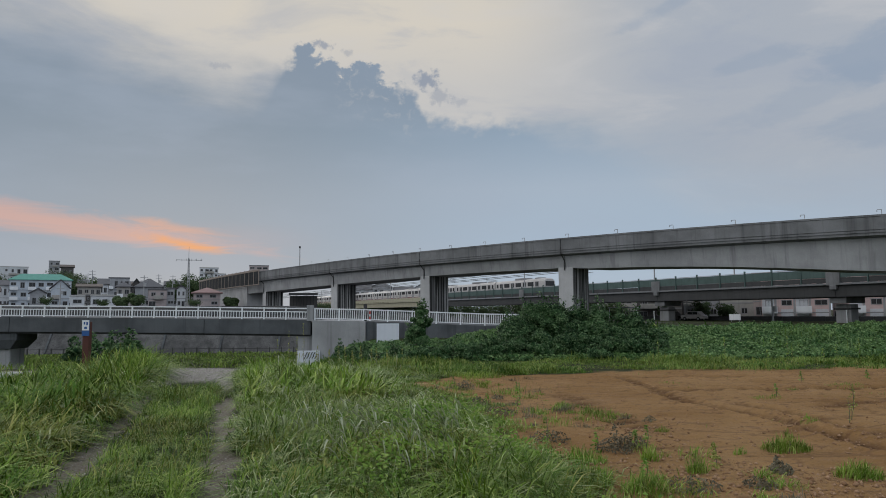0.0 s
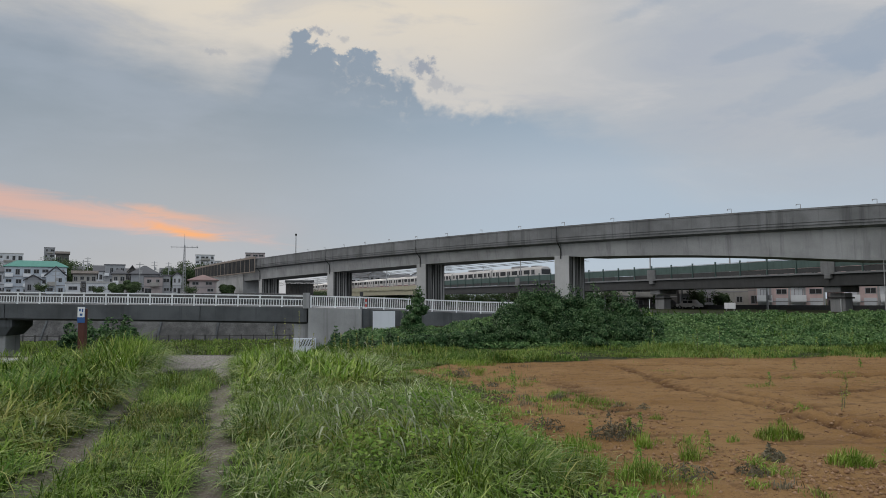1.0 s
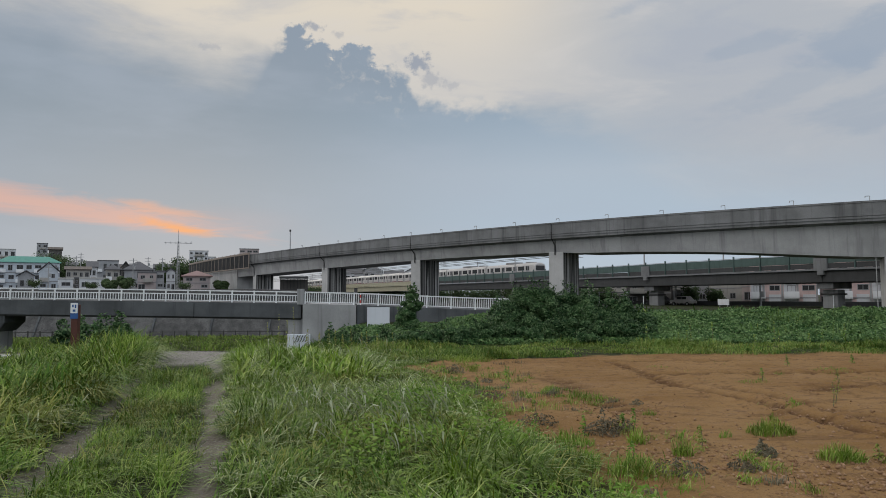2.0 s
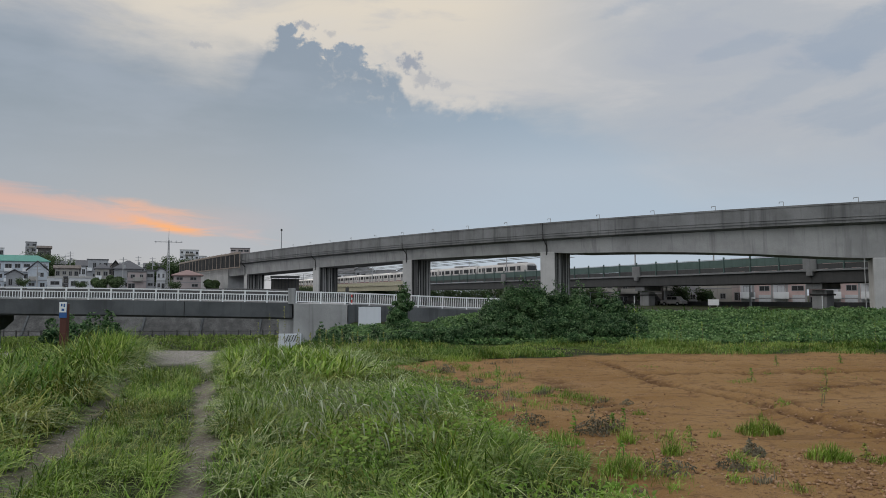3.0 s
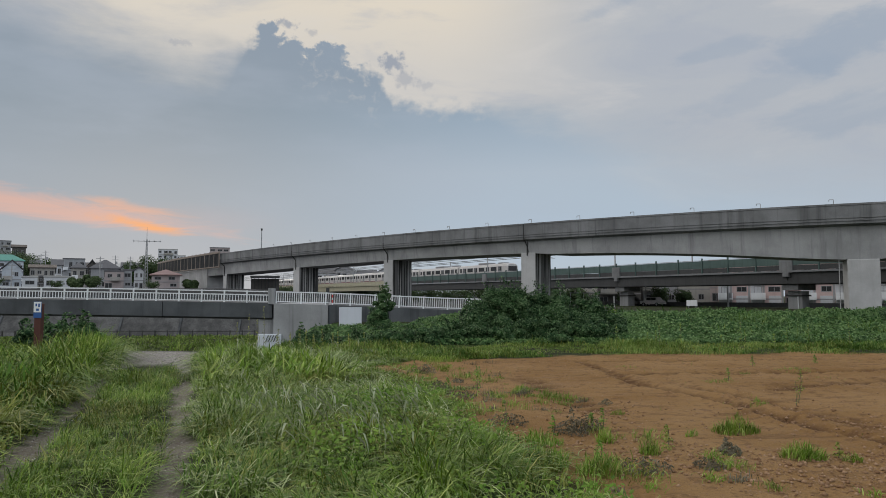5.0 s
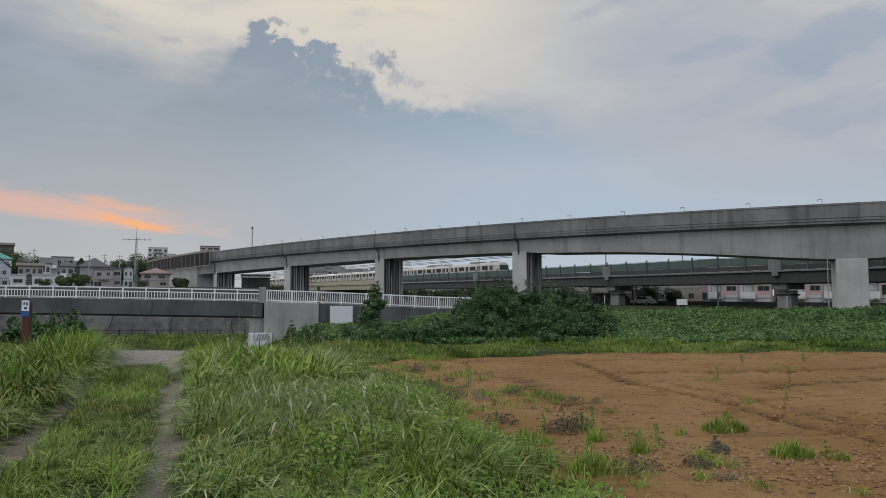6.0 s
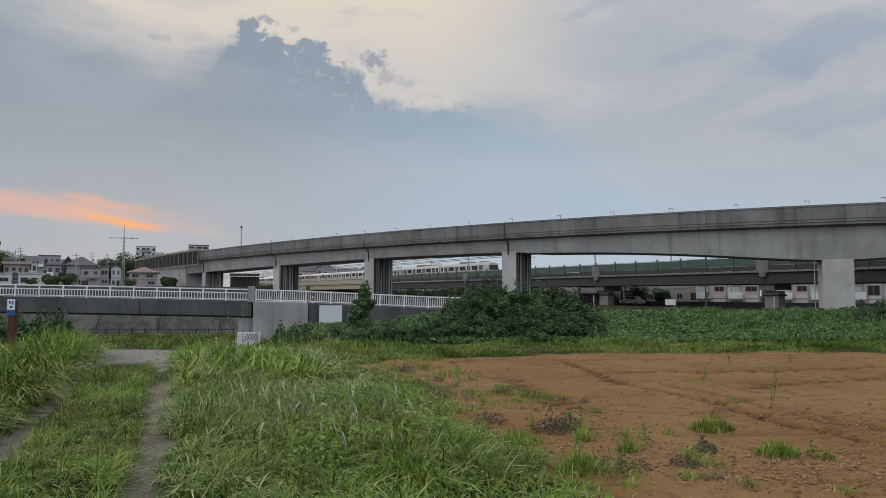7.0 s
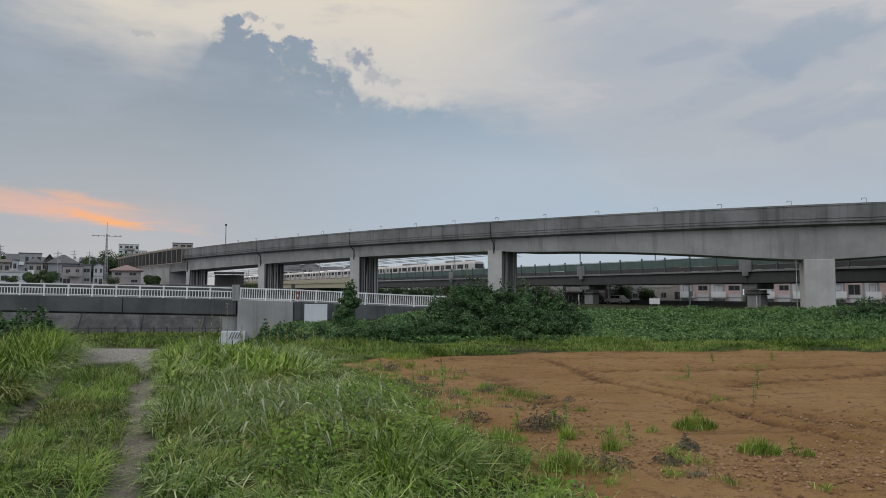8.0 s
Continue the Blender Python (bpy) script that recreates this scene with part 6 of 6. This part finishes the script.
# dark roofed bicycle shed with bars below the far viaduct spans
shed = holder("bar_shed", "dark steel-framed shed with upright bars below the viaduct", "shed", (-35.4, 176, 1.0), 11)
part("roof", boxes((-3.6, 3.6, -0.3, 4.5, 5.2, 5.7), bevel=0.05), M_DARKGIRDER, shed)
part("back_wall", boxes((-3.4, 3.4, 3.6, 3.8, -0.5, 5.0)), WALLS["dark"], shed)
for i in range(9):
    part("upright", boxes((-3.4 + 0.84 * i, -3.22 + 0.84 * i, -0.1, 0.08, -0.5, 5.0)), M_DARK, shed)
part("cross_rail", boxes((-3.4, 3.5, -0.12, -0.02, 2.2, 2.4)), M_DARK, shed)

# tall lattice aerial among the houses
aerial = holder("aerial_mast", "tall thin lattice aerial mast with a long crosswise antenna", "aerial", (-47.8, 130, 2.6))
mast_bm = bmesh.new()
for a in range(3):
    c, s = math.cos(a * 2.094), math.sin(a * 2.094)
    rod(mast_bm, (0.35 * c, 0.35 * s, 0), (0.12 * c, 0.12 * s, 9.4), 0.045)
for i in range(14):
    k0, k1 = 0.35 - 0.016 * i, 0.35 - 0.016 * (i + 1)
    for a in range(3):
        c0, s0 = math.cos(a * 2.094), math.sin(a * 2.094)
        c1, s1 = math.cos((a + 1) * 2.094), math.sin((a + 1) * 2.094)
        rod(mast_bm, (k0 * c0, k0 * s0, i * 0.67), (k1 * c1, k1 * s1, (i + 1) * 0.67), 0.025, sides=4)
part("lattice", mast_bm, M_STEEL, aerial)
part("boom", rods(((-2.5, 0, 9.15), (2.5, 0, 9.0), 0.05)), M_STEEL, aerial)
for i in range(6):
    bx = -2.4 + 0.96 * i
    part("element", rods(((bx, -0.6, 9.1), (bx, 0.6, 9.1), 0.03), ((bx, 0, 8.85), (bx, 0, 9.35), 0.025)), M_STEEL, aerial)
part("tip", rods(((0, 0, 9.2), (0, 0, 11.6), 0.05, 0.03)), M_STEEL, aerial)

# ---- trees far off ----
M_FARLEAF = leafy("far_tree_leaves", (0.050, 0.085, 0.036, 1), (0.075, 0.115, 0.045, 1), (0.13, 0.17, 0.08, 1), 0.6, 0.15)


def tree(x, y, z, tall, wide, label="dark green leafy tree among the houses", count=3600, size=0.5):
    """A tree with tapered trunk, limbs and a crown of leaf clumps."""
    ob = holder("tree", label, "tree", (x, y, z), group="far trees")
    limbs = bmesh.new()
    rod(limbs, (0, 0, -0.5), (0.1, 0, tall * 0.5), 0.05 * tall * 0.6, 0.03 * tall * 0.5, sides=7)
    pts, nrms = [], []
    for i in range(9):
        a, hh = i * 2.4, 0.45 + 0.42 * (i % 5) / 4
        r = wide * 0.5 * (0.62 if i else 0.1) * float(rng.uniform(0.6, 1.1))
        c = np.array([r * math.cos(a), r * math.sin(a), tall * hh])
        rod(limbs, (0.1, 0, tall * 0.35), tuple(c), 0.018 * tall * 0.5, 0.03, sides=5)
        k = count // 9
        v = rng.normal(0, 1, (k, 3))
        v /= np.linalg.norm(v, axis=1, keepdims=True)
        rad = wide * 0.27 * rng.uniform(0.55, 1.2, k)
        pts.append(c + v * rad[:, None] * np.array([1, 1, 0.8]))
        nrms.append(v + np.array([0, 0, 0.4]))
    part("trunk", limbs, M_BARK, ob)
    lf = leaves("crown", np.concatenate(pts), np.concatenate(nrms), size, M_FARLEAF, 0.7)
    lf.parent = ob


for x, y, z, t, w in ((-82, 230, 2.6, 12.0, 9), (-76, 232, 2.6, 11.0, 9), (-87, 228, 2.6, 10.0, 8), (-71, 235, 3, 9.5, 8), (-140, 260, 6, 11.0, 12), (-132, 255, 6, 9, 10), (-149, 270, 6, 12, 12), (-156, 275, 6, 9, 11),
                      (-69.6, 150, 2.6, 2.6, 3.0), (-66.0, 149, 2.6, 3.3, 2.6), (-43.6, 143, 2.6, 2.0, 3.0), (-176, 280, 6, 11, 12), (-68, 206, 3, 7.5, 7), (-64, 208, 3, 7, 7)):
    tree(x, y, z, t, w)
for s, out, t, w in ((54.5, 11.5, 3.4, 3.2), (58.6, 11.8, 2.8, 3), (47, 12, 2.6, 3), (36, 11.5, 2.4, 3), (28, 11.5, 2.6, 3.2)):
    p = lane_at(s, out)
    tree(p.x, p.y, -0.3, t, w, "small dark tree behind the railway piers", 1300, 0.28)

# garden walls, hedges and sheds along the top of the far bank
yard = holder("garden_walls", "row of grey garden walls along the far bank", "wall", kind="structure")
for i in range(34):
    x0 = -104 + 2.5 * i
    part("panel", boxes((x0 + 0.03, x0 + 2.47, 97.0, 97.2, 1.9, 2.35 + 0.12 * (i % 3)), bevel=0.02), (M_ABUT, M_BRIDGE, M_VIADUCT)[(i * 7) % 3], yard)
for i in range(5):
    house(-36 + 7.2 * i, 245 + 5 * (i % 2), 3.0, 6.5, 8, 6.0 + 0.8 * (i % 3), ("beige", "white", "grey")[i % 3], "grey", ("beige", "white", "grey")[i % 3] + " house with a grey roof beyond the railway", ("gable_front", "gable")[i % 2], 0, 2, 3, 1.8)
for i in range(22):
    hp = lane_at(-95 + 6.2 * i, 13.0)
    tree(hp.x, hp.y, -0.3 if i > 9 else 1.0, 3.3 + 0.4 * (i % 3), 6, "dark hedge tree beyond the railway girder", 1400, 0.4)
for i in range(9):
    tree(-96 + 7.6 * i + float(rng.uniform(-2, 2)), 101, 2.6, 1.2 + float(rng.uniform(-0.3, 0.6)), 1.9, "small clipped dark tree over the garden wall", 700, 0.16)
# white notice board and bollards by the lane behind the railway
sign_at = lane_at(68.2, -2.0)
notice = holder("notice_board", "small white notice board beside the lane", "sign", (sign_at.x, sign_at.y, -0.1), LANE_TURN)
part("board", boxes((-0.8, 0.8, -0.04, 0.04, 0.35, 1.15), bevel=0.01), M_WHITE, notice)
part("leg", boxes((-0.6, -0.52, 0, 0.08, -0.3, 0.4)), M_STEEL, notice)
part("leg", boxes((0.52, 0.6, 0, 0.08, -0.3, 0.4)), M_STEEL, notice)
for k in (82.0, 52.0, 55.0):
    q = lane_at(k, -1.5)
    bollard = holder("lane_post", "slim white post beside the lane", "post", (q.x, q.y, -0.1), 0, "lane posts")
    part("post", rods(((0, 0, -0.2), (0, 0, 1.5), 0.06), sides=8), M_WHITE, bollard)
    part("cap", rods(((0, 0, 1.5), (0, 0, 1.62), 0.08), sides=8), M_WHITE, bollard)
for s0, wide_b in ((108.0, 9.0), (95.0, 9.0), (83.0, 9.0), (72.9, 9.0), (62, 8.0), (50, 12.0), (38, 12.0), (26, 12.0)):
    hx, hy = behind(s0, 26.0)
    house(hx, hy, -0.3, wide_b, 8, 6.6, "rose", "grey", "dusky rose apartment wing behind the railway", "flat", LANE_TURN * 0.55, 3, max(1, int(wide_b / 2.2)), 1.2, name="apartment_block")

# carport and parked cars by the lane behind the railway
p = lane_at(40.0, 10.0)
carport = holder("carport", "white flat-roofed carport on thin posts", "carport", (p.x, p.y, -0.2), LANE_TURN * 0.4)
part("roof", boxes((-2.6, 2.6, -1.2, 1.2, 2.3, 2.45), bevel=0.03), M_WHITE, carport)
for dx in (-2.4, 0.0, 2.4):
    part("leg", boxes((dx - 0.06, dx + 0.06, -1.1, -0.98, -0.3, 2.3)), M_WHITE, carport)
M_TYRE = painted("black_rubber", (0.02, 0.02, 0.02, 1), 0.2, 0.8)


def car(x, y, z, turn, paint, label):
    """A small parked car seen from the side: body, glasshouse, windows, wheels, lamps."""
    ob = holder("parked_car", label, "car", (x, y, z), turn, "parked cars")
    side = [(-1.9, 0.35), (-1.95, 0.8), (-1.2, 0.92), (1.3, 0.95), (1.9, 0.75), (1.92, 0.35)]
    part("body", loft([[(px_, yy, pz) for px_, pz in side] for yy in (-0.8, 0.8)]), paint, ob)
    cab = [(-1.25, 0.92), (-0.75, 1.48), (0.85, 1.5), (1.45, 0.94)]
    part("cabin", loft([[(px_, yy, pz) for px_, pz in cab] for yy in (-0.68, 0.68)]), paint, ob)
    part("window", boxes((-0.75, 0.05, -0.70, -0.66, 0.98, 1.38)), M_PANE, ob)
    part("window", boxes((0.12, 0.95, -0.70, -0.66, 0.98, 1.38)), M_PANE, ob)
    for wx in (-1.2, 1.2):
        for wy in (-0.78, 0.78):
            w = part("wheel", rods(((wx, wy - 0.09, 0.3), (wx, wy + 0.09, 0.3), 0.3), sides=14), M_TYRE, ob)
            part("rim", rods(((wx, wy - 0.10, 0.3), (wx, wy + 0.10, 0.3), 0.17), sides=10), M_STEEL, w)
    part("headlight", boxes((-1.97, -1.85, -0.7, -0.4, 0.62, 0.76)), M_WHITE, ob)


for s0, out0, paint, label in ((50.5, 8.9, M_DARK, "dark compact car parked in the lane"), (54.8, 8.9, M_TRAIN, "silver compact car parked in the lane"), (16.5, 9.0, M_WHITE, "white compact car parked in the lane"), (11.0, 9.0, M_DARK, "dark compact car parked in the lane")):
    p = lane_at(s0, out0)
    car(p.x, p.y, -0.05, LANE_TURN, paint, label)
